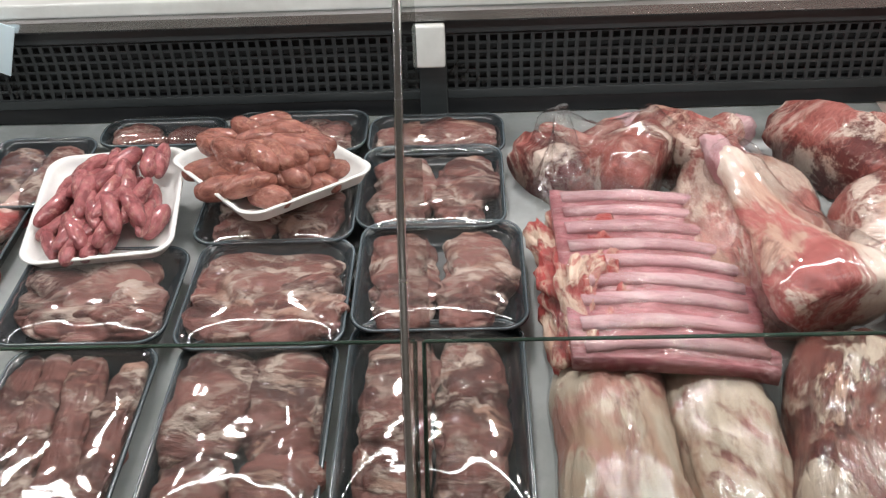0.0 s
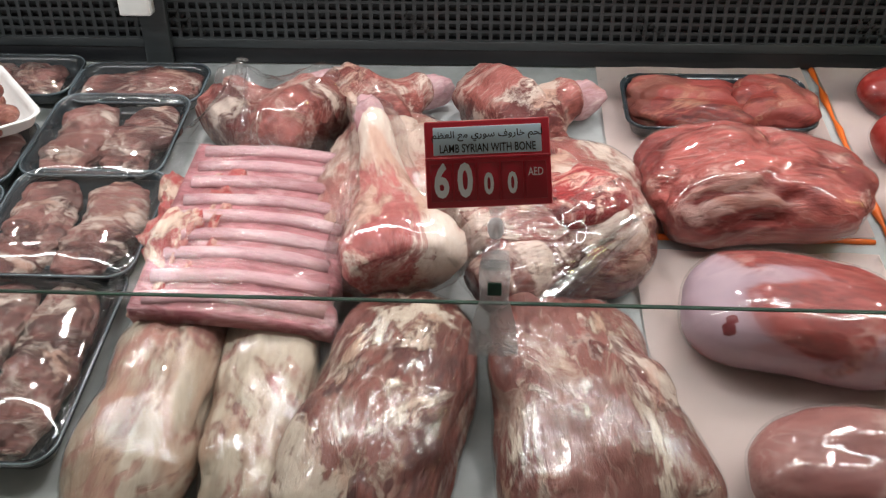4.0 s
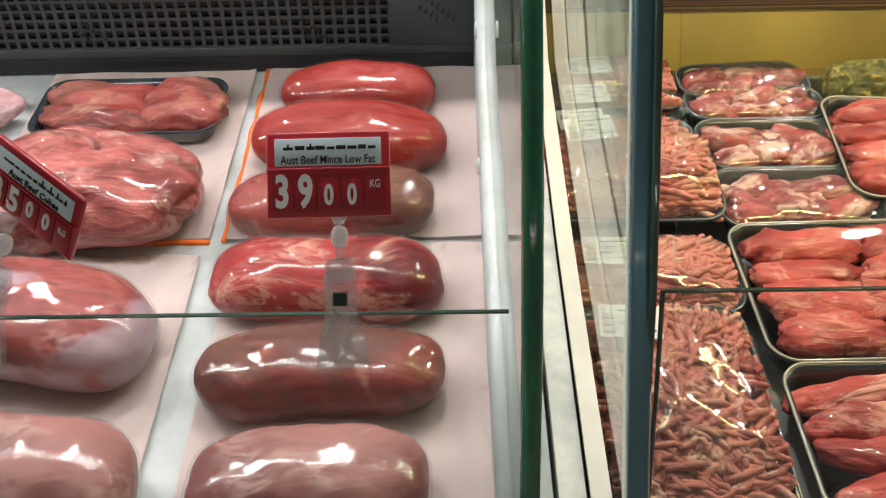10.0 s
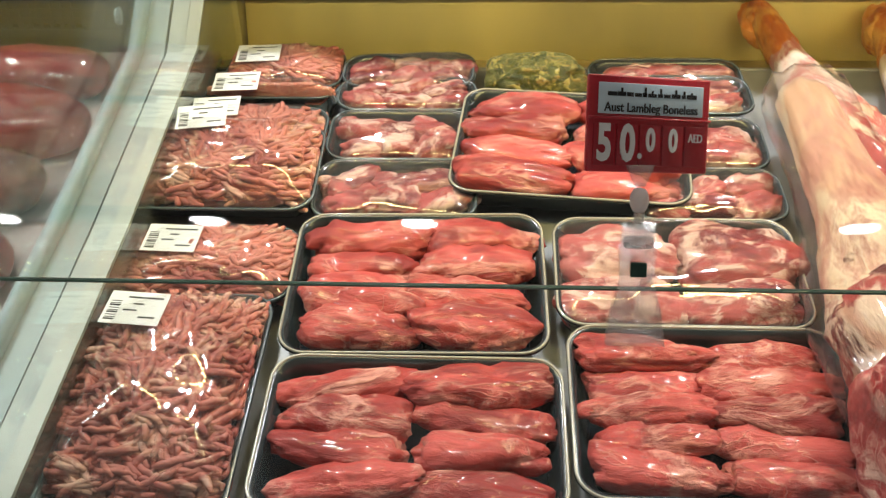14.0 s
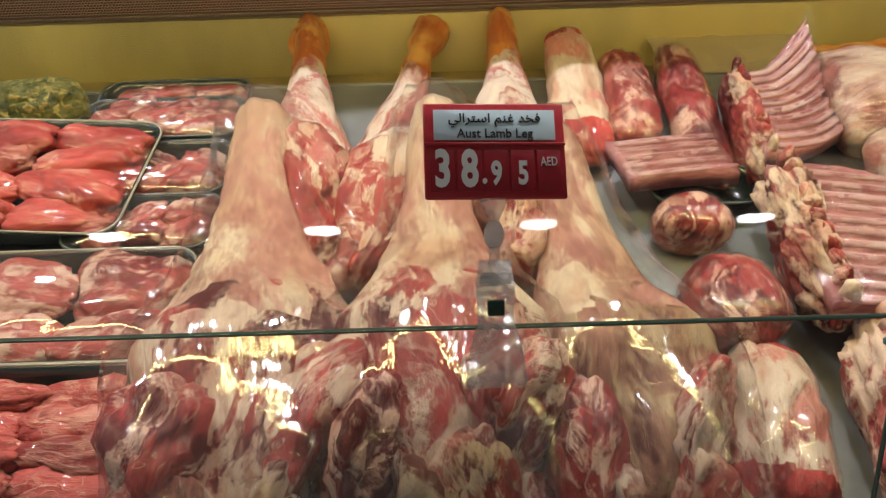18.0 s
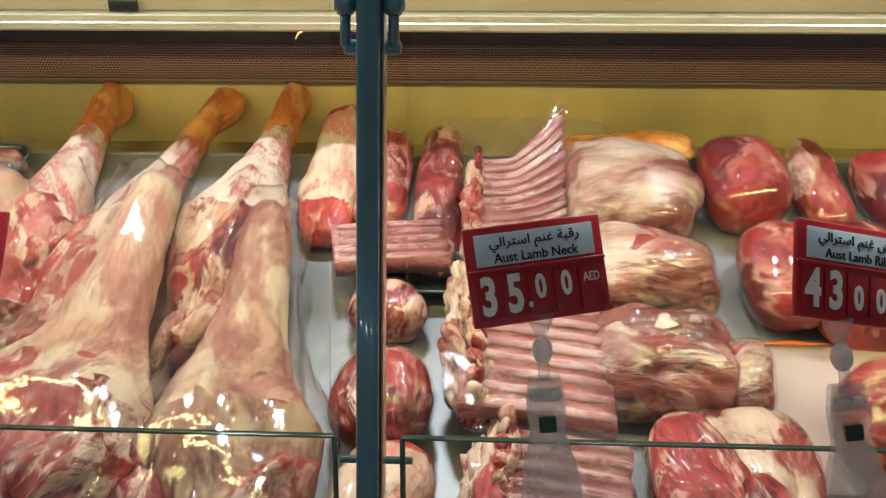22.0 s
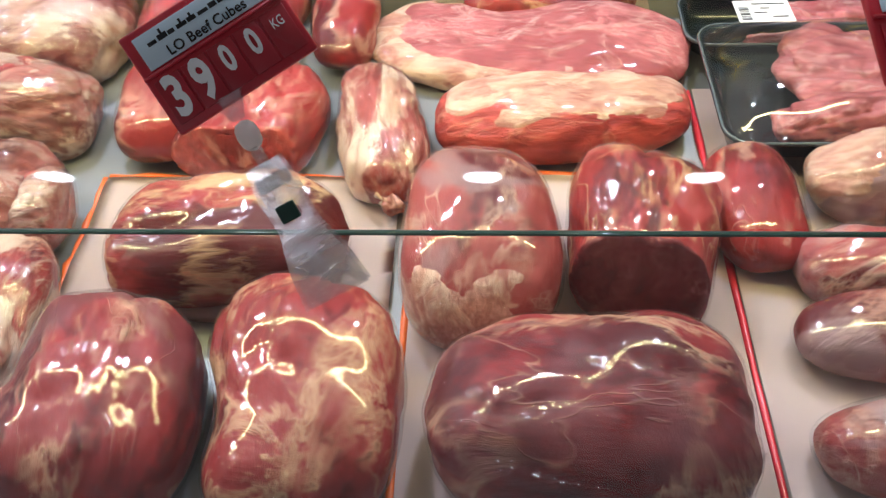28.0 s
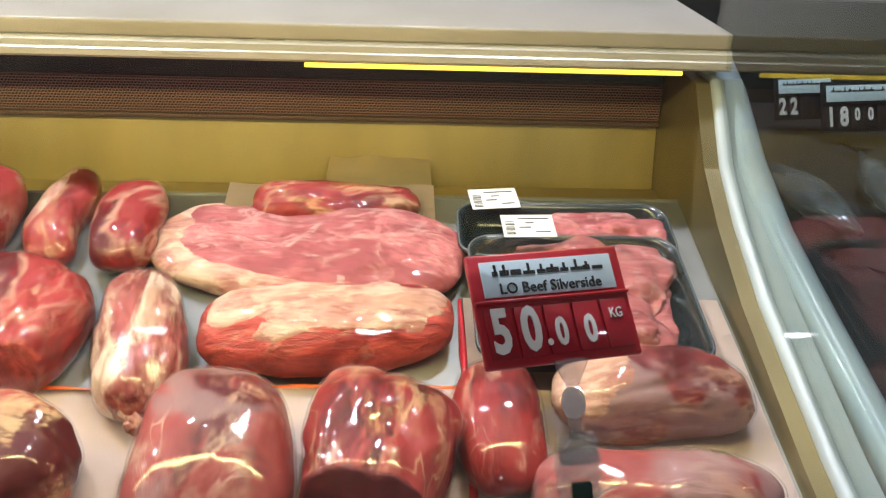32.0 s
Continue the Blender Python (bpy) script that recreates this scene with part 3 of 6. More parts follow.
def counter(name, label, x0, x1, back, inner, deck, deck_label):
    c = thing(name, label, "display counter", pose(0, 0, 0))
    part("deck", deck_slab(x0, x1, 0.50, back), deck, c, deck_label, False)
    part("base_cabinet", box(x0 - 0.02, x1 + 0.02, 0.47, back + 0.55, 0.08, 0.78, 0.01), WHITEP, c, "white enamel lower cabinet")
    part("front_panel", extrude_profile([(0.40, 0.78), (0.43, 0.845), (0.455, 0.845), (0.47, 0.78)], x0, x1), inner, c, "", False)
    return c


c1 = counter("chilled_counter", "white chilled meat counter with grey punched air grille", *C1, 1.165, WHITEP, DECKM, "white painted sloping display deck")
c2 = counter("chilled_counter", "steel chilled meat counter lit by warm tube light", *C2, 1.120, STEEL, DECKSTEEL, "worn steel sloping display deck")

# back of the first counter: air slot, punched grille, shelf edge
part("air_slot", box(C1[0], C1[1], 1.162, 1.19, 0.95, 1.05), DARK, c1, "air slot blocked in near-black for its shade", False)
part("slot_lip", box(C1[0], C1[1], 1.148, 1.160, 1.018, 1.041, 0.002), BLACKP, c1, "black plastic slot lip")
v, f = holed_plate(-1.04, 0.975, 1.052, 1.126, 142, 6, 0.0094, 0.0086, 0.003, 4, lambda z: 1.147 - 0.25 * max(0, z - 1.100) ** 1.0)
ob = new("air_grille", raw_mesh("air_grille", v, f, GREYP))
ob.parent = c1
tagged(ob, "grey punched sheet-metal grille with square holes")
part("grille_frame", box(-1.04, 1.088, 1.145, 1.150, 1.040, 1.052, 0.001), GREYP, c1)
part("grille_frame", box(0.975, 1.088, 1.143, 1.149, 1.052, 1.126, 0.001), GREYP, c1, "plain grey end of the grille")
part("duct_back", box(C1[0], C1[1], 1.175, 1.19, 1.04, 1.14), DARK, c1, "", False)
part("soffit", extrude_profile([(1.140, 1.127), (1.132, 1.130), (1.128, 1.150), (1.20, 1.150), (1.20, 1.127)], C1[0], C1[1]), GREYP, c1, "grey strip under the shelf", False)
part("shelf_edge", extrude_profile([(1.105, 1.150), (1.100, 1.153), (1.100, 1.164), (1.104, 1.168), (1.2, 1.168), (1.2, 1.150)], C1[0], C1[1] + 0.04), ALU, c1, "pale aluminium shelf edge", False)
part("work_shelf", box(C1[0], C1[1] + 0.04, 1.106, 1.75, 1.168, 1.186, 0.003), WHITEP, c1, "white work shelf")
part("grille_joiner", box(-0.066, -0.030, 1.136, 1.146, 1.02, 1.15, 0.002), GREYP, c1, "grey joint strip over the grille")
part("bracket", box(-0.070, -0.030, 1.085, 1.105, 1.098, 1.150, 0.003), WHITEP, c1, "white bracket under the shelf")
cord = [(1.045 + 0.080 * k / 12, 1.09, 1.158 - 0.016 * math.sin(math.pi * k / 12) + 0.028 * max(0, k - 8) / 4) for k in range(13)]
tagged(thing("cable", "white cable hanging below the counter shelf", "cable", pose(0, 0, 0), "", tube(cord, 0.003, 8), WHITEP))

# back of the second counter: steel back, punched strip, shelf edge with the tube's added reflection below
part("back_ledge", box(C2[0], C2[1], 1.121, 1.220, 0.955, 0.985), DIMSTEEL, c2, "steel ledge behind the deck, warm light put into its colour", False)
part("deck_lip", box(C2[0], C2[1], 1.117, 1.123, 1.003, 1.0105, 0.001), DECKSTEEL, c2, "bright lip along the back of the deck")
part("back_wall", extrude_profile([(1.222, 0.95), (1.246, 1.068), (1.262, 1.068), (1.262, 0.95)], C2[0], C2[1]), LITSTEEL, c2, "steel back wall with yellow tube light put into its colour", False)
part("punched_strip", box(C2[0], C2[1], 1.238, 1.255, 1.070, 1.116, 0.001), HONEY, c2, "brown finely punched air strip")
part("strip_edge", box(C2[0], C2[1], 1.233, 1.241, 1.064, 1.070, 0.001), STRIPEDGE, c2, "dull brown fold under the strip")
# dark grey chosen to put the shelf's shade into this panel's colour
part("upper_panel", box(C2[0], C2[1], 1.240, 1.255, 1.117, 1.168), GREYP, c2, "panel under the shelf, its shade put in as dark grey", False)
part("shelf_edge", extrude_profile([(1.104, 1.169), (1.100, 1.172), (1.100, 1.179), (1.103, 1.181), (1.103, 1.187), (1.107, 1.191), (1.25, 1.191), (1.25, 1.169)], C2[0] - 0.02, C2[1] + 0.03), PALEEDGING, c2, "pale grooved metal shelf edge", False)
part("work_shelf", box(C2[0] - 0.02, C2[1] + 0.03, 1.108, 1.80, 1.191, 1.209, 0.003), WORKTOP, c2, "cream work shelf")
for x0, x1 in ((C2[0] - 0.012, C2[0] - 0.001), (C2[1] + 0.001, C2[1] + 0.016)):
    part("back_corner", box(x0, x1, 1.206, 1.255, 0.90, 1.168), DIMSTEEL, c2, "", False)
part("scrap_of_tape", tube([(2.152, 1.099, 1.1705), (2.147, 1.098, 1.169), (2.143, 1.097, 1.162)], [0.0012, 0.0016, 0.0010], 6), YELLOWPAPER, c2, "torn scrap of yellow tape")
part("edge_label", box(1.930, 1.964, 1.096, 1.0995, 1.193, 1.206, 0.0008), BLACKP, c2, "small black label on the shelf edge")
# glowing strip added for the front tube's yellow reflection under the shelf
REFLECTGLOW = plain("yellow_reflection_glow", (1.0, 0.72, 0.06), 0.4, vary=0.02, glow=1.1)
part("light_tube", tube([(3.000, 1.112, 1.164), (3.415, 1.112, 1.164)], 0.0026, 10), REFLECTGLOW, c2, "glowing strip for the tube light's yellow reflection")

# end walls between the counters and at the far end
def end_wall(name, x0, x1, rise, back, material, label, parent):
    pts = [(0.44, deck_z(0.44) - 0.12), (0.44, deck_z(0.44) + rise[0]), (0.75, deck_z(0.75) + rise[1]), (1.02, deck_z(1.02) + rise[2]), (1.12, 1.15), (back, 1.15), (back, 0.9)]
    return part(name, extrude_profile(pts, x0, x1), material, parent, label, False)


end_wall("end_wall", 1.082, 1.124, (0.045, 0.055, 0.075), 1.165, ENDWHITE, "blue-grey white end wall with a rounded rail", c1)
tagged(part("cap_rail", tube([(1.0905, y, deck_z(y) + h) for y, h in ((0.44, 0.047), (0.75, 0.057), (1.02, 0.077), (1.11, 0.135))], 0.0095, 12), ENDWHITE, c1, "rounded pale rail"))
end_wall("end_wall", 1.128, 1.148, (0.050, 0.058, 0.078), 1.19, ENDSTRIP, "stained grey-beige end strip", c1)
end_wall("end_wall", 1.152, 1.165, (0.055, 0.060, 0.080), 1.205, MIRRORSTEEL, "polished steel inner end wall", c2)
part("end_cap_strip", extrude_profile([(0.44, deck_z(0.44) + 0.0552), (0.75, deck_z(0.75) + 0.0602), (1.02, deck_z(1.02) + 0.0802), (1.12, 1.1503), (1.12, 1.153), (1.02, deck_z(1.02) + 0.084), (0.75, deck_z(0.75) + 0.064), (0.44, deck_z(0.44) + 0.059)], 1.150, 1.165), BEIGE, c2, "beige cap strip", False)
END_RISE = ((0.44, 0.022), (0.60, 0.019), (0.72, 0.021), (0.89, 0.036), (0.98, 0.056), (1.05, 0.082), (1.10, 0.125), (1.12, 0.143))
far = part("end_wall", extrude_profile([(0.44, 0.75)] + [(y, deck_z(y) + h) for y, h in END_RISE] + [(1.205, 1.15), (1.205, 0.85)], 3.435, 3.452), DIMSTEEL, c2, "steel inner end wall, warm light put into its colour", False)
part("end_frame", extrude_profile([(0.44, 0.75)] + [(y, deck_z(y) + h + 0.004) for y, h in END_RISE] + [(1.23, 1.152), (1.23, 0.85)], 3.454, 3.488), BLUEWHITE, c2, "pale blue-white frame of the end wall", False)
part("edge_rail", tube([(3.459, y, deck_z(y) + h + 0.002) for y, h in END_RISE], 0.008, 12), BLUEWHITE, far, "rounded pale frame")
tagged(thing("curved_rail", "rounded white end rail of the counter", "rail", pose(0, 0, 0), "", tube([(3.527, 0.45, 0.865), (3.522, 0.60, 0.898), (3.517, 0.75, 0.938), (3.508, 0.89, 0.985), (3.497, 0.98, 1.025), (3.488, 1.06, 1.075), (3.480, 1.13, 1.135), (3.475, 1.2, 1.17)], 0.019, 16), BLUEWHITE))

# slotted front strip of the second counter
v, f = holed_plate(C2[0], C2[1], 0, 0.052, 124, 3, 0.0125, 0.0088, 0.003, 12)
ob = new("slotted_strip", raw_mesh("slotted_strip", v, f, PALESTRIP))
ob.parent = c2
ob.matrix_basis = pose(0, 0.449, deck_z(0.449) + 0.003, LEANBACK - 90)
tagged(ob, "steel air strip with rows of oval slots")
part("strip_tray", box(C2[0], C2[1], 0.44, 0.505, 0.78, 0.845), DARK, c2, "", False)
part("front_gutter", box(C1[0], C1[1], 0.44, 0.50, 0.80, 0.862, 0.004), WHITEP, c1)

# ---- glass ----
def pane(name, label, profile, x0, x1, edge, thick=0.0035):
    """A bent sheet of glass along x, with a polished edge along its top."""
    out = [(y, z) for y, z in profile] + [(y + thick, z) for y, z in profile[::-1]]
    g = thing(name, label, "glass", pose(0, 0, 0))
    ob = part("pane", extrude_profile(out, x0, x1), PANE, g, "clear glass sheet", False)
    y, z = profile[0]
    if edge:
        part("polished_edge", box(x0, x1, y, y + thick, z, z + 0.0014, 0.0004), edge, g, "green polished edge")
    for x in (x0, x1) if x0 > 1.1 else (x0,):
        part("side_edge", tube([(x, yy + 0.003, zz) for yy, zz in profile], 0.0016, 6), PALEEDGE, g)
    return g


LOWER1 = [(0.4925, 1.080), (0.474, 1.045), (0.450, 0.99), (0.432, 0.92), (0.424, 0.85)]
LOWER2 = [(0.464, 1.113), (0.452, 1.06), (0.440, 0.99), (0.430, 0.92), (0.425, 0.85)]
pane("front_glass", "low clear front glass of the white counter", LOWER1, -1.04, -0.046, PALEEDGE)
pane("front_glass", "low clear front glass of the white counter", LOWER1, -0.034, 1.088, PALEEDGE)
pane("front_glass", "low clear front glass of the steel counter", LOWER2, 1.178, 2.284, PALEEDGE)
pane("front_glass", "low clear front glass of the steel counter", LOWER2, 2.322, 3.44, PALEEDGE)


def fin(name, label, x, front, back_y, edge, radius):
    """An upright sheet of glass across the counter, with a bright front edge."""
    g = thing(name, label, "glass", pose(0, 0, 0))
    pts = front + [(back_y, front[-1][1] + 0.12), (back_y, front[0][1])]
    part("pane", extrude_profile(pts, x - 0.003, x + 0.003), SIDEPANE, g, "clear glass sheet", False)
    part("front_edge", tube([(x, y - 0.002, z) for y, z in front], radius, 10), edge, g, "polished glass edge")
    return g


FRONT1 = [(0.543, 1.36), (0.493, 1.275), (0.450, 1.19), (0.418, 1.10), (0.400, 1.02), (0.394, 0.94), (0.398, 0.86)]
fin("side_glass", "curved end glass with a deep green edge", 1.096, FRONT1, 1.08, GREENEDGE, 0.0062)
fin("side_glass", "clear dividing glass with a pale edge", -0.040, FRONT1, 0.62, ALU, 0.0024)
FRONT2 = [(0.575, 1.37), (0.532, 1.275), (0.497, 1.19), (0.468, 1.113), (0.447, 1.02), (0.434, 0.94), (0.428, 0.86)]
fin("side_glass", "tall clear side glass of the steel counter", 1.172, FRONT2, 1.19, PALEEDGE, 0.0025)
fin("side_glass", "clear end glass of the steel counter", 3.462, [(0.62, 1.30), (0.56, 1.2), (0.5, 1.11), (0.46, 1.0), (0.45, 0.88)], 1.15, PALEEDGE, 0.003)


def upper(label, x0, x1, front):
    g = thing("upper_glass", label, "glass", pose(0, 0, 0))
    top = front[:4]
    prof = [(y - 0.002, z + (0.0035 if i == 3 else 0)) for i, (y, z) in enumerate(top)]
    part("pane", extrude_profile(prof + [(y + 0.005, z) for y, z in prof[::-1]], x0, x1), PANE, g, "clear glass sheet", False)
    part("top_edge", box(x0, x1, front[0][0] - 0.003, front[0][0] + 0.004, front[0][1], front[0][1] + 0.003, 0.0008), PALEEDGE, g, "polished top edge")


upper("upper front glass of the steel counter", 1.185, 2.282, FRONT2)
upper("upper front glass of the steel counter", 2.324, 3.45, FRONT2)


def post(x, label, wide, bracket):
    p = thing("glass_post", label, "post", pose(0, 0, 0))
    a, b = Vector((x, 0.437, 1.02)), Vector((x, 0.592, 1.405))
    d = (b - a).normalized()
    m = Matrix.Translation((x, 0.458, 1.075)) @ Matrix.Rotation(math.atan2(d.y, d.z) * -1, 4, "X")
    part("upright", box(-wide / 2, wide / 2, -0.004, 0.018, -0.30, 0.40, 0.002), POSTM, p, "blue-grey painted upright", m=m)
    part("side_fillet", box(wide / 2, wide / 2 + 0.002, 0.002, 0.018, -0.30, 0.38, 0.001), STEEL, p, "pale edge strip", m=m)
    if bracket:
        part("clamp_bar", box(-wide / 2 - 0.0095, wide / 2 + 0.0105, 0.010, 0.016, 0.248, 0.256, 0.0025), POSTM, p, "dark blue-grey clamp bar", m=m)
        for s in (-1, 1):
            k = part("clamp_pin", tube([(s * (wide / 2 + 0.0068), 0.005, 0.252), (s * (wide / 2 + 0.0068), 0.005, 0.272)], 0.0030, 12), POSTM, p, "blue-grey clamp pin", m=m)
            part("knob", tube([(s * (wide / 2 + 0.0068), 0.005, 0.268), (s * (wide / 2 + 0.0068), 0.005, 0.271), (s * (wide / 2 + 0.0068), 0.005, 0.284), (s * (wide / 2 + 0.0068), 0.005, 0.287)], [0.004, 0.0062, 0.0062, 0.004], 14), POSTM, k, "dark round knob")
        part("cross_pin", box(-wide / 2 - 0.012, wide / 2 + 0.018, 0.012, 0.016, 0.016, 0.020, 0.001), POSTM, p, m=m)
    return p


post(2.302, "blue-grey upright post clamping the front glass", 0.0125, True)
post(1.166, "grey-green upright post at the counter's end", 0.013, False)


def tube_housing(x0, x1, y, z, label):
    """The slim housing that carries a tube light above the front glass."""
    h = thing("light_housing", label, "lamp", pose(0, 0, 0))
    part("housing", extrude_profile([(y - 0.022, z + 0.006), (y - 0.022, z + 0.024), (y + 0.022, z + 0.024), (y + 0.022, z + 0.006)], x0, x1), WHITEP, h, "white metal housing", False)
    for x in (x0 + 0.02, (x0 + x1) / 2, x1 - 0.02):
        part("bracket", box(x - 0.006, x + 0.006, y - 0.085, y - 0.02, z + 0.002, z + 0.020, 0.002), WHITEP, h, "small white bracket")
        part("bracket_foot", box(x - 0.006, x + 0.006, y - 0.092, y - 0.080, z - 0.065, z + 0.012, 0.002), WHITEP, h)
    for x in (x0, x1):
        part("end_cap", box(x - 0.004, x + 0.004, y - 0.024, y + 0.024, z + 0.002, z + 0.026, 0.002), WHITEP, h)


tube_housing(-1.04, 1.09, 0.65, 1.406, "slim white tube light housing above the white counter")
tube_housing(1.19, 3.43, 0.67, 1.411, "slim white tube light housing above the steel counter")
for i in range(6):
    d = thing("downlight", "round recessed ceiling downlight", "lamp", pose(-3.4 + 2.1 * i, -7.5, 3.03), "ceiling downlights")
    part("rim", tube([(0, 0, 0.0), (0, 0, 0.03)], 0.22, 24), WHITEP, d, "white rim", m=pose(0, 0, 0.0))
for sx, sy in SPOTS:
    d = thing("ceiling_spot", "small round white ceiling spotlight", "lamp", pose(sx, sy, 3.03), "ceiling spots")
    part("rim", tube([(0, 0, 0.0), (0, 0, 0.03)], 0.10, 20), WHITEP, d, "white rim")

# faded print on the film that still covers the grille: unreadable words as slanted bars
rnd = random.Random(5)
for x in (-0.92, -0.62, -0.32, -0.02, 0.28, 0.58, 0.86, 1.02):
    bm = bmesh.new()
    for row, n in ((0, 6), (1, 4)):
        for k in range(n):
            w, h = rnd.uniform(0.003, 0.006), rnd.uniform(0.004, 0.009)
            box(0.0085 * k, 0.0085 * k + w, -0.013 * row, -0.013 * row + h * 0.35, 0, 0.0004, bm=bm)
            box(0.0085 * k, 0.0085 * k + 0.002, -0.013 * row, -0.013 * row + h, 0, 0.0004, bm=bm)
    part("film_print", bm, INK, c1, "faded dark print on protective film", False, pose(x, 1.1425, 1.086 if x < 1 else 1.11, 90, 0, 0) @ pose(0, 0, 0, 0, 0, -38))

# a white card hung from the shelf of the first counter
tagged(thing("shelf_card", "blank white card hung under the counter shelf", "card", pose(-0.572, 1.098, 1.128, 8, 22, 0), "", box(-0.085, 0.0, -0.001, 0.001, -0.032, 0.036, 0.0004), TAGWHITE))

for y, z in ((1.015, 1.109), (0.901, 0.993)):
    part("screw_cover", tube([(1.0795, y, z), (1.0825, y, z)], [0.0085, 0.0105], 18), ENDWHITE, c1, "round pale screw cover")
# dark filler added where only shade lies between the two counters
part("gap_filler", extrude_profile([(0.46, 0.80), (0.46, 0.875), (0.75, 0.95), (1.02, 1.03), (1.12, 1.13), (1.19, 1.13), (1.19, 0.80)], 1.124, 1.152), DARK, c1, "near-black filler for the shade between the counters", False)

# ---- kinds of things ----
def shaped(L, W, H, seed, power=2.5, rough=0.05, taper=0.0, sub=4, swell=0.0, calm=1.0, groove=0.0, ragged=0.0, bent=0.0):
    """A lump of meat resting on z = 0: rounded box of that length, width and height, lumpy, creased and tapered along x."""
    bm = bmesh.new()
    bmesh.ops.create_icosphere(bm, subdivisions=sub, radius=1)
    off = Vector((seed * 7.13, seed * 3.71, seed * 5.37))
    small = min(L, W)
    amp, f = rough * small, 1.5 / small
    for v in bm.verts:
        d = v.co.normalized()
        r = (abs(d.x) ** power + abs(d.y) ** power + abs(d.z) ** 2.2) ** (-1 / power)
        k = 1 + taper * d.x * r
        p = Vector((d.x * r * L / 2, d.y * r * W / 2 * k, d.z * r * H / 2 * (1 + 0.5 * taper * d.x)))
        if bent:
            q = p * (f * 0.55) + off
            p += Vector((noise.noise(q), noise.noise(q + Vector((9.7, 0, 0))), noise.noise(q + Vector((0, 9.7, 0))) * 0.7)) * (bent * small)
        q = p * f + off
        n = noise.noise(q) + calm * (0.5 * noise.noise(q * 2.3) + 0.25 * noise.noise(q * 5.1))
        if groove:
            g = Vector((p.x * f * 0.45, p.y * f * 1.5, p.z * f * 1.5)) + off + Vector((0, n * 0.35, 0))
            n -= groove * (max(0.0, 1 - abs(noise.noise(g)) * 6) ** 1.5 + 0.5 * max(0.0, 1 - abs(noise.noise(g * 1.9)) * 5) ** 2)
        end = 1 + ragged * max(0.0, abs(d.x) - 0.62) * 6
        p += d * (amp * n * end * (0.6 if d.z < 0 else 1) + swell)
        floor = -H / 2 * 0.72
        if p.z < floor:
            p.z = floor + (p.z - floor) * 0.15
        v.co = p
    low = min(v.co.z for v in bm.verts)
    top = max(v.co.z for v in bm.verts)
    for v in bm.verts:
        v.co.z = (v.co.z - low) * H / (top - low)
    return bm


def hull(bm, gap=0.0016, rounds=14):
    """The film drawn tight over a lump: bridges its hollows and presses its bumps flat."""
    c = bm.copy()
    for _ in range(rounds if len(c.verts) > 4000 else 4):
        bmesh.ops.smooth_vert(c, verts=c.verts, factor=0.5, use_axis_x=True, use_axis_y=True, use_axis_z=True)
    c.normal_update()
    for v, w in zip(c.verts, bm.verts):
        n = v.normal.copy()
        v.co += n * (gap + 0.0012)
        v.co.z = max(v.co.z, 0.0004)
        over = (v.co - w.co).dot(n)
        if over < gap * 0.6:
            w.co += n * (over - gap * 0.6)
    return c


def layer(bm, keep, lift, seed, ragged=0.3):
    """A thin layer that follows the surface of a lump wherever keep(place, normal) plus a ragged edge is above zero."""
    c = bm.copy()
    c.normal_update()
    gone = [f for f in c.faces if keep(f.calc_center_median(), f.normal) + ragged * (noise.noise(f.calc_center_median() * 32 + Vector((seed, 0, 0))) + 0.4 * noise.noise(f.calc_center_median() * 75)) < 0]
    bmesh.ops.delete(c, geom=gone, context="FACES")
    rim = {v for e in c.edges if e.is_boundary for v in e.verts}
    beside = {v: [e.other_vert(v) for e in v.link_edges if e.is_boundary] for v in rim}
    for _ in range(6):
        moved = {v: v.co * 0.4 + sum((o.co for o in near), Vector()) * (0.6 / len(near)) for v, near in beside.items()}
        for v, co in moved.items():
            v.co = co
    for v in c.verts:
        v.co += v.normal * (lift * (-0.2 if v in rim else 0.8 + 0.5 * noise.noise(v.co * 60)))
    return c


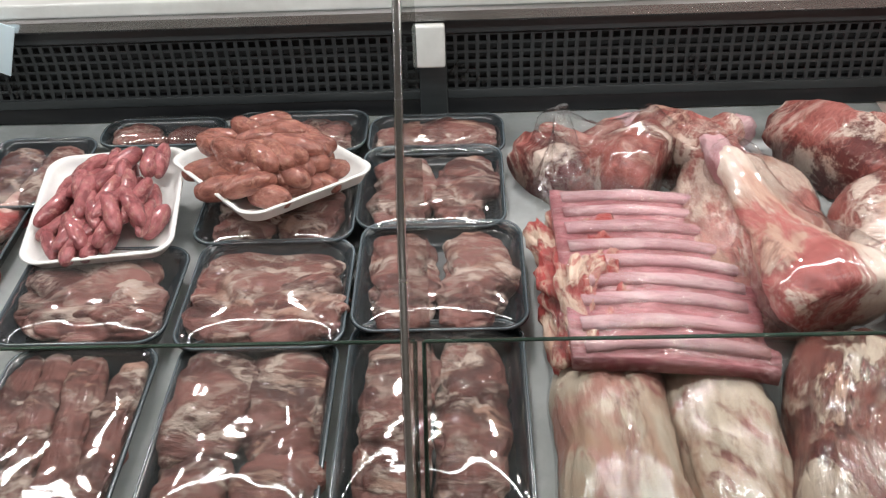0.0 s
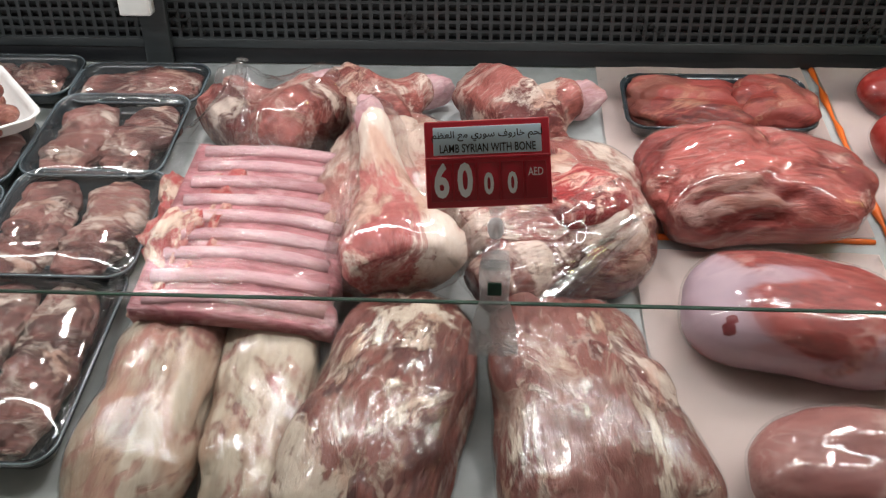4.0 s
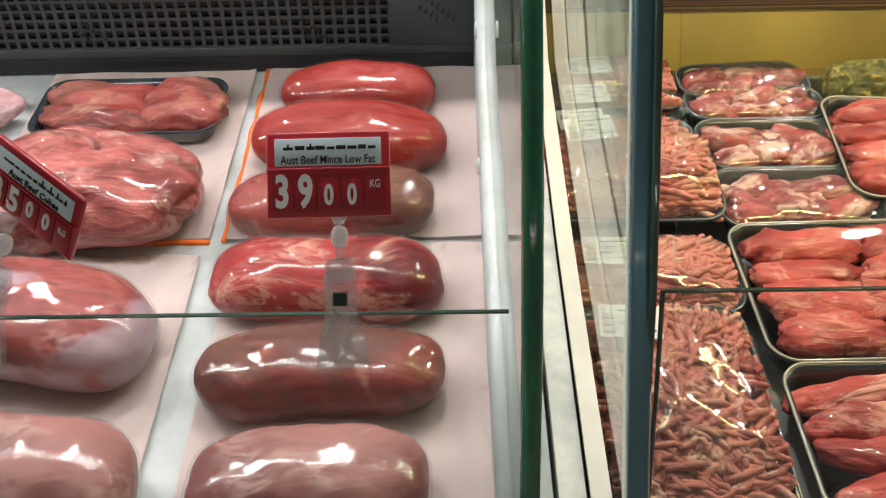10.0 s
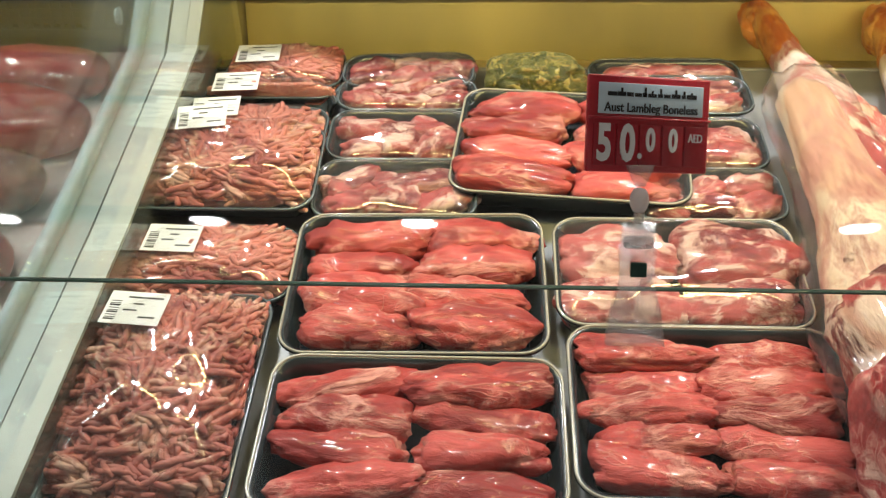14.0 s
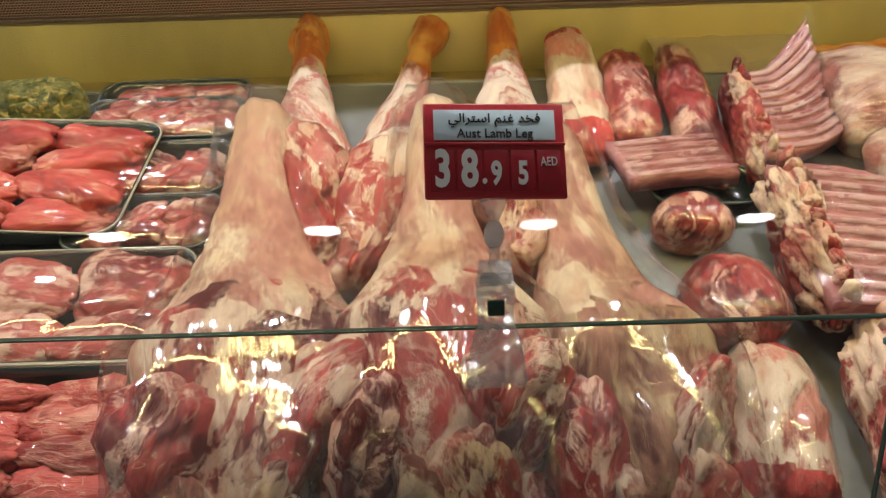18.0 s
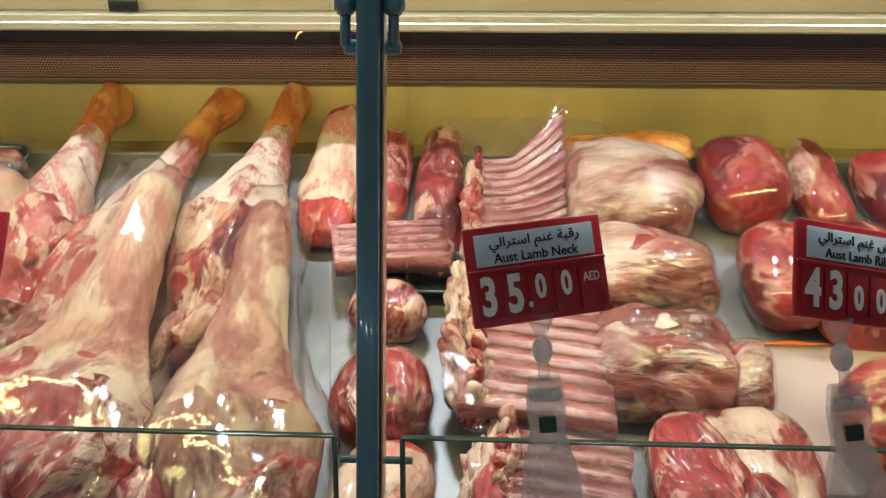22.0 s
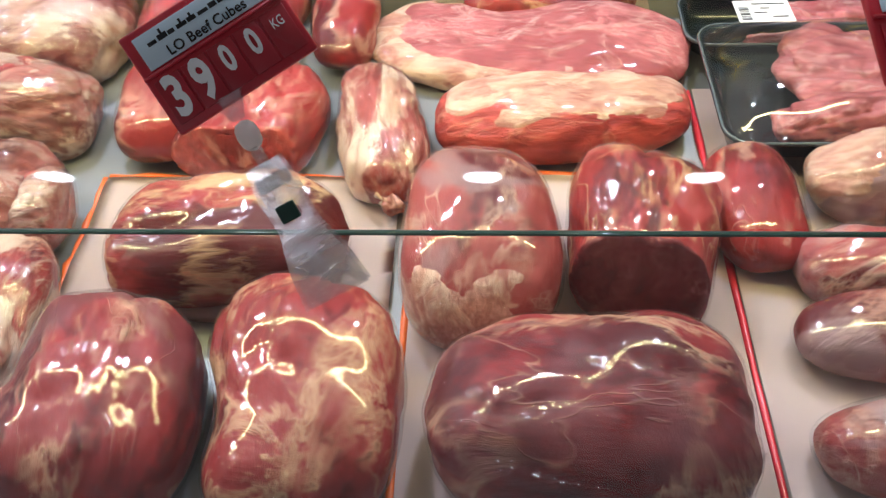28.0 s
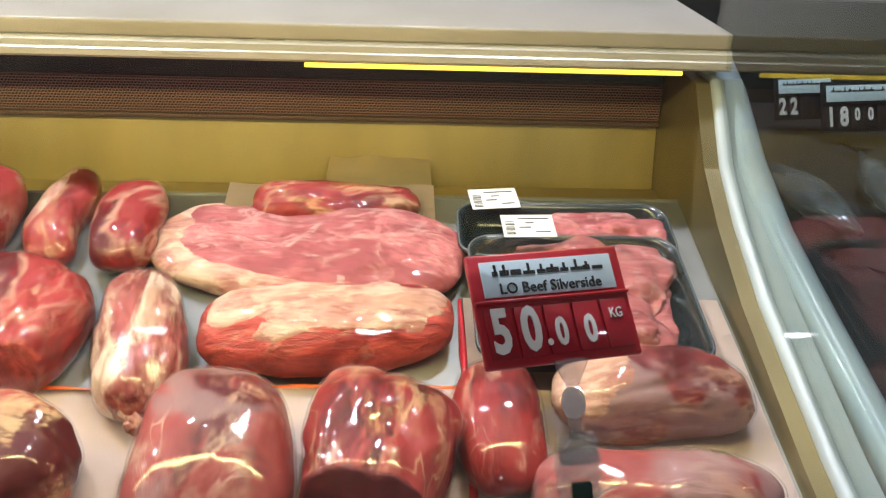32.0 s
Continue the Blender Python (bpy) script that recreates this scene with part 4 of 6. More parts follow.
def roast(x, y, rz, L, W, H, lift, name, label, category, look_of, seed, power=2.6, taper=0.0, rough=0.075, wrap=True, sub=5, group="", ry=0.0, rx=0.0, groove=0.6, mixed=(), bent=0.16, fat=None, ends=None, spots=(), tie=False):
    power = power if power < 2.5 else max(power, 3.0) + (0.3 if look_of in (LAMB, LAMBFAT, LAMBRED, RAGGED) else 0.0)
    t = thing(name, label, category, on_deck(x, y, lift, rz, ry, rx), group)
    bm = shaped(L * 1.04, W * 1.04, H, seed, power, rough, taper, sub, groove=groove, bent=bent)
    wrapped = hull(bm) if wrap else None
    if fat:
        ax, ay, az = fat
        c = layer(bm, lambda p, n: ax * p.x / L * 2 + ay * p.y / W * 2 + az * (p.z / H * 2 - 1) - 0.55, 0.0013, seed)
        if len(c.faces) > 20:
            part("fat_layer", c, RIMFAT, t, "cream fat layer")
    for sx, sy, sr in spots:
        c = layer(bm, lambda p, n: (sr * sr - (p.x - sx * L) ** 2 - (p.y - sy * W) ** 2) * 9000 if n.z > -0.2 else -1, 0.0006, seed, 0.06)
        part("dark_spot", c, DARKCUT, t, "dark blood spot")
    if tie:
        part("tied_end", shaped(0.034, 0.024, 0.022, seed + 8, 2.2, 0.22, -0.3, 4, groove=1.0, bent=0.4), RIMFAT, t, "brown tied end", m=pose(-L * 0.52, 0.004, H * 0.16))
    if ends:
        for way, far in ((-1, 0.30), (1, 0.42)):
            part("cut_end", layer(bm, lambda p, n: (way * p.x / L - far) * 5, 0.0012, seed, 0.12), ends, t, "ragged red cut end")
    part("meat", bm, look_of, t)
    rnd = random.Random(seed)
    for k, other in enumerate(mixed):
        a, b = rnd.uniform(-0.26, 0.26), (-0.12, 0.16, -0.05, 0.2)[k % 4]
        c = shaped(L * rnd.uniform(0.5, 0.7), W * rnd.uniform(0.40, 0.6), H * 0.5, seed + 20 + k, 2.6, 0.11, 0, 4, groove=0.7, bent=0.16)
        part("muscle", c, other, t, m=pose(a * L * 0.7, b * W * 0.8, H * (0.47 - 0.6 * b * b), rnd.uniform(-14, 14), rnd.uniform(-8, 8), rnd.uniform(-24, 24)))
    if wrap:
        part("film", wrapped, WRINKLED if look_of in (LAMB, LAMBFAT, LAMBRED, LEANLAMB, ROLLFAT, RAGGED, SINEW) else TIGHT, t, "clear shrink film")
    return t


def cut_roast(x, y, rz, L, W, H, lift, name, label, category, look_of, face, seed, **more):
    """A roast whose front end is cut straight and shows dark lean."""
    t = thing(name, label, category, on_deck(x, y, lift, rz))
    bm = shaped(L * 1.14, W, H, seed, 3.0, 0.07, 0.05, 5, groove=0.5, bent=0.12)
    for v in bm.verts:
        v.co.x = max(v.co.x, -L * 0.41 + 0.20 * v.co.z)
    wrapped = hull(bm)
    part("cut_face", layer(bm, lambda p, n: (-L * 0.41 + 0.20 * p.z + 0.005 - p.x) * 120, 0.0010, seed, 0.12), face, t, "dark red cut face")
    part("meat", bm, look_of, t)
    part("film", wrapped, TIGHT, t, "clear shrink film")
    return t


def leg(x0, y0, x1, y1, wide, high, lift, name, label, look_of, seed, tip=None, cut=None, bag=True, group="", bulge=0.76, tiplift=0.02, shank=0.24, loose=0.0, point=0.7):
    """A leg joint from the shank end (x0, y0) to the thick end (x1, y1), lying on the deck."""
    dx, dy = x1 - x0, (y1 - y0) * math.hypot(1, SLOPE)
    t = thing(name, label, "leg of lamb", on_deck(x0, y0, lift, math.degrees(math.atan2(dy, dx))), group)
    d = Vector((math.hypot(dx, dy), 0, 0))
    n, sides = 44, 36
    off = Vector((seed * 3.3, seed * 1.7, seed * 9.1))

    def skin(grow, calm):
        bm = bmesh.new()
        rings = []
        dirn, side = d.normalized(), Vector((d.y, -d.x, 0)).normalized()
        for i in range(n + 1):
            u = i / n
            s = max(0.0, (u - 0.12) / (bulge - 0.12))
            k = shank + (1 - shank) * min(1, s) ** 1.9 if s < 1 else math.sqrt(max(0.0, 1 - ((u - bulge) / (1.0 - bulge)) ** 2 * (0.93 if cut and calm == 1.0 else 0.35)))
            if u < 0.1:
                k *= point + (1 - point) * math.sqrt(u / 0.1)
            rw, rh = wide / 2 * k + grow, high / 2 * (0.30 + 0.70 * k) + grow
            mid = d * u + Vector((0, 0, rh + tiplift * max(0, 1 - u * 2.2)))
            ring = []
            for j in range(sides):
                a = 2 * math.pi * j / sides
                p = mid + side * (rw * math.cos(a)) + Vector((0, 0, rh * math.sin(a)))
                q = p * 13 + off
                m = noise.noise(q) + 0.5 * noise.noise(q * 2.4) + 0.25 * noise.noise(q * 5.2)
                m -= 0.8 * max(0.0, 1 - abs(noise.noise(Vector((u * 2.2, a * 1.1, seed)))) * 6) ** 1.5
                out = side * math.cos(a) + Vector((0, 0, math.sin(a)))
                p += out * (0.055 * wide * m * calm * min(1, k * 1.4) * (1 + 1.2 * max(0.0, u - 0.7) * (calm == 1.0)))
                if grow:
                    p += out * (0.0045 * (1 + noise.noise(Vector((u * 5, a * 2.6, seed)))) + 0.003 * abs(noise.noise(Vector((u * 16, a * 5, seed + 2)))))
                    if loose:
                        p += out * (loose * (0.3 + abs(noise.noise(Vector((u * 1.4, math.cos(a) * 2.4, math.sin(a) * 2.4 + seed))) + 0.4 * noise.noise(Vector((u * 4, math.cos(a) * 6, math.sin(a) * 6 + seed))))))
                p.z = max(p.z, 0.0005)
                ring.append(bm.verts.new(p))
            rings.append(ring)
        for a, b in zip(rings, rings[1:]):
            for j in range(sides):
                bm.faces.new((a[j], a[(j + 1) % sides], b[(j + 1) % sides], b[j]))
        bm.faces.new(rings[0][::-1])
        bm.faces.new(rings[-1])
        return bm

    body = skin(0, 1.0)
    bmesh.ops.recalc_face_normals(body, faces=body.faces)
    if tip:
        k = part("shank_end", shaped(*((0.105, 0.042, 0.045) if tip is SHANK else (0.08, 0.036, 0.040)), seed + 5, 2.2, 0.14, -0.15, 4, groove=0.6, bent=0.3), tip, t, "orange-brown trimmed shank end" if tip is SHANK else "pink trimmed shank bone")
        k.matrix_basis = Matrix.Translation(d * (0.045 if tip is SHANK else 0.02) + Vector((0, 0, tiplift - 0.008)))
    if tip is SHANK:
        part("shank_skin", layer(body, lambda p, n: (0.27 - p.x / d.length) * 5, 0.0022, seed, 0.30), SHANK, t, "orange-brown dried skin")
    if cut:
        way, across = d.normalized(), Vector((d.y, -d.x, 0)).normalized()
        part("cut_face", layer(body, lambda p, n: (p.x / d.length - (0.60 if bag else 0.66)) * 3, 0.0012, seed, 0.45), cut, t, "ragged red cut end")
        lumps = ((0.76, 0.05, 0.66, 0.30, 1.16, cut), (0.80, -0.28, 0.70, 0.28, 1.10, RAGGED), (0.84, 0.30, 0.66, 0.26, 1.06, LAMBRED), (0.95, -0.12, 0.56, 0.22, 0.98, RAGGED), (0.97, 0.15, 0.56, 0.20, 0.92, LAMB), (0.95, 0.34, 0.40, 0.14, 0.62, RAGGED), (0.94, -0.37, 0.40, 0.13, 0.6, cut))
        for k, (fu, fs, fl, fw, fh, look_in) in enumerate(lumps[1:] if bag else lumps[3:5]):
            c = part("cut_lump", shaped(wide * fl * 1.25, wide * fw * 1.5, high * fh, seed + 9 + k, 2.3, 0.13, 0.1, 4, groove=1.0, bent=0.45), look_in, t)
            c.matrix_basis = Matrix.Translation(d * (fu + 0.04) + across * (fs * wide)) @ pose(0, 0, 0, 0, 0, math.degrees(math.atan2(d.y, d.x)) + 9 * (k - 3))
    part("meat", body, look_of, t)
    if bag:
        part("film", skin(0.003, 0.35), BAG if loose else LOOSE, t, "wrinkled clear plastic bag")
    return t


def rack(x, y, rz, L, W, H, lift, label, count, seed, spine=True, bend=0.25, skew=0.0, peak=0.0, group="lamb rib racks", chine=0.25, beads=True):
    """A rack of ribs: meat sheet, one tube for each rib, the backbone along its left side."""
    t = thing("lamb_rib_rack", label, "rack of ribs", on_deck(x, y, lift, rz), group)
    off = Vector((seed * 2.1, seed * 5.3, 0))

    def top(u, v):
        return H * (1 - bend * u * u * 1.6) * (0.9 + 0.1 * math.cos(v * 2.4)) + peak * max(0.0, u - 0.45) * max(0.0, v - 0.3)

    def ridge(v):
        return 0.0030 * math.cos(2 * math.pi * (v * count - 0.5))

    def at(u, v, up=0.0):
        return Vector((-L / 2 + L * u, (v - 0.5) * W + skew * u * u * W, top(u, v) + up))

    bm = bmesh.new()
    nu, nv = 24, count * 6
    upper, lower = [], []
    for i in range(nu + 1):
        for j in range(nv + 1):
            u, v = i / nu, j / nv
            ragged = 0.012 * noise.noise(Vector((v * 9, seed, 0))) * (u > 0.9)
            lie = v - 0.03 * math.sin(u * 2.6 + seed)
            p = at(u, v, ridge(lie) * min(1.0, u * 6) + 0.0016 * noise.noise(Vector((u * 14, v * 14, seed))))
            p.x += ragged * L * 4
            upper.append(bm.verts.new(p))
            lower.append(bm.verts.new((p.x, p.y, max(0.0, p.z - 0.016))))
    k = lambda i, j: i * (nv + 1) + j
    for i in range(nu):
        for j in range(nv):
            bm.faces.new((upper[k(i, j)], upper[k(i + 1, j)], upper[k(i + 1, j + 1)], upper[k(i, j + 1)]))
            bm.faces.new((lower[k(i, j)], lower[k(i, j + 1)], lower[k(i + 1, j + 1)], lower[k(i + 1, j)]))
    for i in range(nu):
        bm.faces.new((upper[k(i, 0)], lower[k(i, 0)], lower[k(i + 1, 0)], upper[k(i + 1, 0)]))
        bm.faces.new((upper[k(i, nv)], upper[k(i + 1, nv)], lower[k(i + 1, nv)], lower[k(i, nv)]))
    for j in range(nv):
        bm.faces.new((upper[k(0, j)], upper[k(0, j + 1)], lower[k(0, j + 1)], lower[k(0, j)]))
        bm.faces.new((upper[k(nu, j)], lower[k(nu, j)], lower[k(nu, j + 1)], upper[k(nu, j + 1)]))
    part("meat_sheet", bm, RIBMEAT, t, "red meat between the ribs")
    for r in range(count):
        v = (r + 0.5) / count
        way = 0.010 * noise.noise(Vector((r * 1.7, seed, 0)))
        pts = [at(0.06 + (0.90 + 0.05 * noise.noise(Vector((r * 2.3, seed, 7)))) * s / 9, v + way + 0.03 * math.sin(s / 9 * 2.6 + seed), 0.0002 + 0.0014 * noise.noise(Vector((r * 1.3, s * 0.6, seed)))) for s in range(10)]
        rr = W / count * (0.30 + 0.06 * noise.noise(Vector((r * 3.1, seed, 3))))
        part("rib", tube(pts, [rr * (0.9 + 0.15 * noise.noise(p * 30 + off)) for p in pts], 10, squash=0.62), BONE, t, "" if r else "pale pink rib")
    if spine:
        b = shaped(W * 1.02, L * chine, H * 1.3, seed + 2, 2.8, 0.24, 0.0, 5, groove=1.2, bent=0.25)
        part("backbone", b, RAGGED, t, "red backbone with bone chips", m=pose(-L * (0.60 - chine / 2), 0, 0, 0, 0, 90))
        for r in range(count if beads else 0):
            size = W / count
            bead = shaped(size * 0.85, L * chine * 0.34, H * 0.42, seed + 40 + r, 2.6, 0.16, 0, 3, groove=0.6, bent=0.2)
            part("vertebra", bead, LAMBRED if r % 3 else RAGGED, t, "" if r else "dark red sawn vertebra", m=pose(-L * (0.60 - chine / 2) + L * 0.03, (r + 0.5) * size - W / 2, H * 0.84, 0, 0, 90 + 14 * math.sin(r * 2.7 + seed)))
    c = bmesh.new()
    ring = [[c.verts.new(at(-0.1 + 1.14 * i / 24, -0.03 + 1.06 * j / 24, W / count * 0.34 + 0.004 + 0.0016 * noise.noise(Vector((i * 0.4, j * 1.3, seed))))) for j in range(25)] for i in range(25)]
    for i in range(24):
        for j in range(24):
            c.faces.new((ring[i][j], ring[i + 1][j], ring[i + 1][j + 1], ring[i][j + 1]))
    part("film", c, LOOSE, t, "creased clear film")
    return t


def rounded(L, W, r, z, n=10):
    pts = []
    for cx, cy, a0 in ((1, 1, 0), (-1, 1, 90), (-1, -1, 180), (1, -1, 270)):
        for k in range(n):
            a = radians(a0 + 90 * k / (n - 1))
            pts.append(Vector((cx * (L / 2 - r) + r * math.cos(a), cy * (W / 2 - r) + r * math.sin(a), z)))
    return pts


def tray_mesh(L, W, H):
    bm = bmesh.new()
    steps = [(0.020, 0.0, 0.014), (0.009, 0.3 * H, 0.019), (0.003, H * 0.9, 0.023), (0.0, H, 0.025), (0.0015, H * 1.06, 0.025), (0.005, H * 1.03, 0.022),
             (0.008, H * 0.75, 0.019), (0.013, 0.28 * H, 0.016), (0.022, 0.12 * H, 0.010)]
    rings = [[bm.verts.new(p) for p in rounded(L - 2 * i, W - 2 * i, max(0.006, r), z)] for i, z, r in steps]
    for a, b in zip(rings, rings[1:]):
        n = len(a)
        for k in range(n):
            bm.faces.new((a[k], a[(k + 1) % n], b[(k + 1) % n], b[k]))
    bm.faces.new(rings[0][::-1])
    bm.faces.new(rings[-1])
    return bm


def lid_film(L, W, H, dome, seed):
    bm = bmesh.new()
    n = 26
    g = []
    for i in range(n + 1):
        row = []
        for j in range(n + 1):
            a, b = 2 * i / n - 1, 2 * j / n - 1
            r = (abs(a) ** 5 + abs(b) ** 5) ** 0.2
            k = min(1.0, 0.97 / max(0.97, 1.0 * (abs(a) ** 8 + abs(b) ** 8) ** 0.125))
            z = H + 0.0012 + dome * max(0, 1 - r ** 4) * (1.0 + 0.2 * noise.noise(Vector((a * 2.2, b * 2.2, seed)))) + 0.0016 * noise.noise(Vector((a * 3, b * 9, seed + 4)))
            row.append(bm.verts.new((a * k * L / 2 * 0.985, b * k * W / 2 * 0.985, z)))
        g.append(row)
    for i in range(n):
        for j in range(n):
            bm.faces.new((g[i][j], g[i + 1][j], g[i + 1][j + 1], g[i][j + 1]))
    return bm


def sticker(parent, x, y, z, rz, w=0.055, h=0.036, tip=0.0):
    """A white price sticker with a bar code and unreadable lines."""
    m = pose(x, y, z, tip, 0, rz)
    s = part("price_sticker", box(-w / 2, w / 2, -h / 2, h / 2, 0, 0.0006), STICKER, parent, "white price sticker with a bar code", False, m)
    bm = bmesh.new()
    for k in range(9):
        box(-w * 0.44, -w * 0.26, -h * 0.40 + k * h * 0.072, -h * 0.40 + k * h * 0.072 + h * (0.02 + 0.025 * (k % 3 == 0)), 0.0006, 0.0009, bm=bm)
    for k, (a, b) in enumerate(((-0.18, 0.42), (-0.05, 0.12), (-0.18, 0.05), (0.12, 0.4))):
        box(w * a, w * b, h * (0.3 - 0.2 * k), h * (0.345 - 0.2 * k), 0.0006, 0.0009, bm=bm)
    part("print", bm, INK, s, "", False)
    return s


def tray(x, y, rz, L, W, H, lift, name, label, category, fill, seed, body=None, dome=0.012, cover=True, group="", stick=None, rx=0.0, ry=0.0, count=6, rim=None):
    """A foam tray with what lies in it: fillets, lumps, slabs, strips, mince or sausages."""
    L, W = L * 1.025, W * 1.04
    H *= 1.0 if body is TRAYWHITE else 1.1
    t = thing(name, label, category, on_deck(x, y, lift, rz, ry, rx), group)
    part("tray", tray_mesh(L, W, H), body or TRAYBLACK, t, "white foam tray" if body is TRAYWHITE else "black foam tray")
    if body is not TRAYWHITE:
        edge = rounded(L - 0.003, W - 0.003, 0.025, H * 1.05)
        part("rim", tube(edge + edge[:1], 0.0014, 6, cap=False), rim or RIMDARK, t, "glinting moulded rim")
    rnd = random.Random(seed)
    l, w, z = L - 0.018, W - 0.018, 0.24 * H
    if fill == "fillets":
        rows = count // 2
        for i in range(count):
            r, c = divmod(i, 2)
            fl, fw = l * rnd.uniform(0.50, 0.56), w / rows * rnd.uniform(1.14, 1.34)
            bm = shaped(fl, fw, fw * rnd.uniform(0.52, 0.68), seed + i, rnd.uniform(2.4, 3.1), 0.085, rnd.uniform(-0.35, 0.35), 4, groove=0.95, ragged=1.1, bent=0.13)
            part("fillet", bm, FILLET, t, "raw red fillet" if i == 0 else "", m=pose((c - 0.5) * l * 0.47 + rnd.uniform(-0.004, 0.004), (r + 0.5 - rows / 2) * w / rows * 0.94, z + rnd.uniform(0.004, 0.011), rnd.uniform(-8, 8), rnd.uniform(-4, 4), rnd.uniform(-10, 8)))
    elif fill == "mince":
        bm = bmesh.new()
        for i in range(1150):
            a, b = rnd.uniform(-0.5, 0.5), rnd.uniform(-0.5, 0.5)
            hgt = (H * 0.5 + dome * 1.3) * (1 - (2 * a) ** 4 * 0.55) * (1 - (2 * b) ** 4 * 0.55) * (0.92 + 0.16 * noise.noise(Vector((a * 5, b * 5, seed))) + 0.14 * rnd.random())
            p, way = Vector((a * l * 0.93, b * w * 0.88, z + hgt)), rnd.choice((0.6, 2.2)) + rnd.uniform(-0.9, 0.9)
            pts = []
            for s in range(6):
                pts.append(p.copy())
                way += rnd.uniform(-0.45, 0.45)
                p = p + Vector((math.cos(way) * 0.0064, math.sin(way) * 0.0064, rnd.uniform(-0.0022, 0.0018)))
                p.x, p.y = max(-l * 0.52, min(l * 0.52, p.x)), max(-w * 0.52, min(w * 0.52, p.y))
            tube(pts, [0.0020, 0.0031, 0.0035, 0.0034, 0.0030, 0.0018], 6, bm)
        part("mince", bm, MINCE, t, "pinkish brown minced meat strands")
        part("mince_bed", shaped(l * 0.92, w * 0.88, (H * 0.5 + dome * 1.3) * 0.72, seed, 3.6, 0.05, 0, 3), MINCE, t, m=pose(0, 0, z))
    elif fill in ("sausages", "kidneys"):
        look_of = SAUSAGE if fill == "sausages" else KIDNEY
        base_turn = 118 if fill == "sausages" else 80
        for i in range(count):
            layer = i * 3 // count
            a, b = rnd.uniform(-0.46, 0.46) * (1 - 0.18 * layer), rnd.uniform(-0.46, 0.46) * (1 - 0.2 * layer)
            sl, sw = (rnd.uniform(0.055, 0.070), rnd.uniform(0.022, 0.026)) if fill == "sausages" else (rnd.uniform(0.048, 0.066), rnd.uniform(0.016, 0.020))
            bm = shaped(sl, sw, sw, seed + i, 2.3, 0.07, rnd.uniform(-0.12, 0.12), 3)
            part("sausage", bm, look_of, t, "" if i else "small raw sausage", m=pose(a * l, b * w, z + 0.003 + layer * sw * 0.6, rnd.uniform(-8, 8), rnd.uniform(-10, 10), base_turn + rnd.uniform(-38, 38)))
    elif fill != "none":
        if fill == "redpair":
            spots = [(-0.15, 0, 0.74, 1.06, 0), (0.30, 0.0, 0.46, 1.04, 4)]
        elif fill == "pair":
            spots = [(-0.225, -0.03, 0.47, 0.95, rnd.uniform(-5, 3)), (0.23, -0.03, 0.45, 0.93, rnd.uniform(-7, 3))]
        elif fill == "steak":
            spots = [(0.17, 0.02, 0.68, 1.02, 0), (0.02, -0.34, 0.62, 0.30, 6)]
        elif fill == "slab":
            spots = [(-0.04, 0.02, 1.0, 1.0, rnd.uniform(-4, 4)), (0.16, -0.16, 0.7, 0.62, 14)]
        elif fill == "strips":
            spots = [(-0.38 + 0.25 * i, rnd.uniform(-0.03, 0.03), 0.30, 1.0, rnd.uniform(-6, 6)) for i in range(4)]
        elif fill in ("quad", "pinkquad"):
            spots = [(sx, sy, 0.58, 0.64 if sy > 0 else 0.48, rnd.uniform(-8, 8)) for sx in (-0.25, 0.25) for sy in (-0.28, 0.2)]
        else:
            spots = [(-0.29 + 0.58 * ((i % 3) / 2) + rnd.uniform(-0.04, 0.04), -0.2 + 0.4 * (i // 3) / max(1, count // 3 - 1) + rnd.uniform(-0.04, 0.04), 0.44, 0.52, rnd.uniform(-35, 35)) for i in range(count)]
        look_of = {"lumps": CHUNK, "redpair": BROWNED, "slab": OLDCUT, "steak": MARBLED, "pinkquad": CHUNK, "pair": OLDCUT, "strips": OLDCUT, "quad": OLDCUT}.get(fill, OLDCUT)
        for i, (sx, sy, fl, fw, turn) in enumerate(spots):
            bm = shaped(l * fl, w * fw, H * 0.72 + dome * rnd.uniform(0.55, 0.85), seed + i, 3.2, 0.13 if fill == "lumps" else 0.11, rnd.uniform(-0.15, 0.15), 5 if fill in ("pair", "slab", "strips", "steak") else 4, groove=0.7, ragged=0.5, bent=0.20 if fill == "lumps" else 0.08)
            part("meat_piece", bm, look_of, t, "" if i else "raw meat piece", m=pose(sx * l, sy * w, z, 0, 0, turn))
    if cover:
        part("film", lid_film(L, W, H, dome * (1.9 if fill == "mince" else 1.0), seed), LID, t, "tight clear film over the tray")
    if stick:
        sx, sy, srz = stick
        sticker(t, sx * L, sy * W, H + 0.003 + dome * (1.25 if fill == "mince" else 0.7), srz, 0.053, 0.037)
    return t


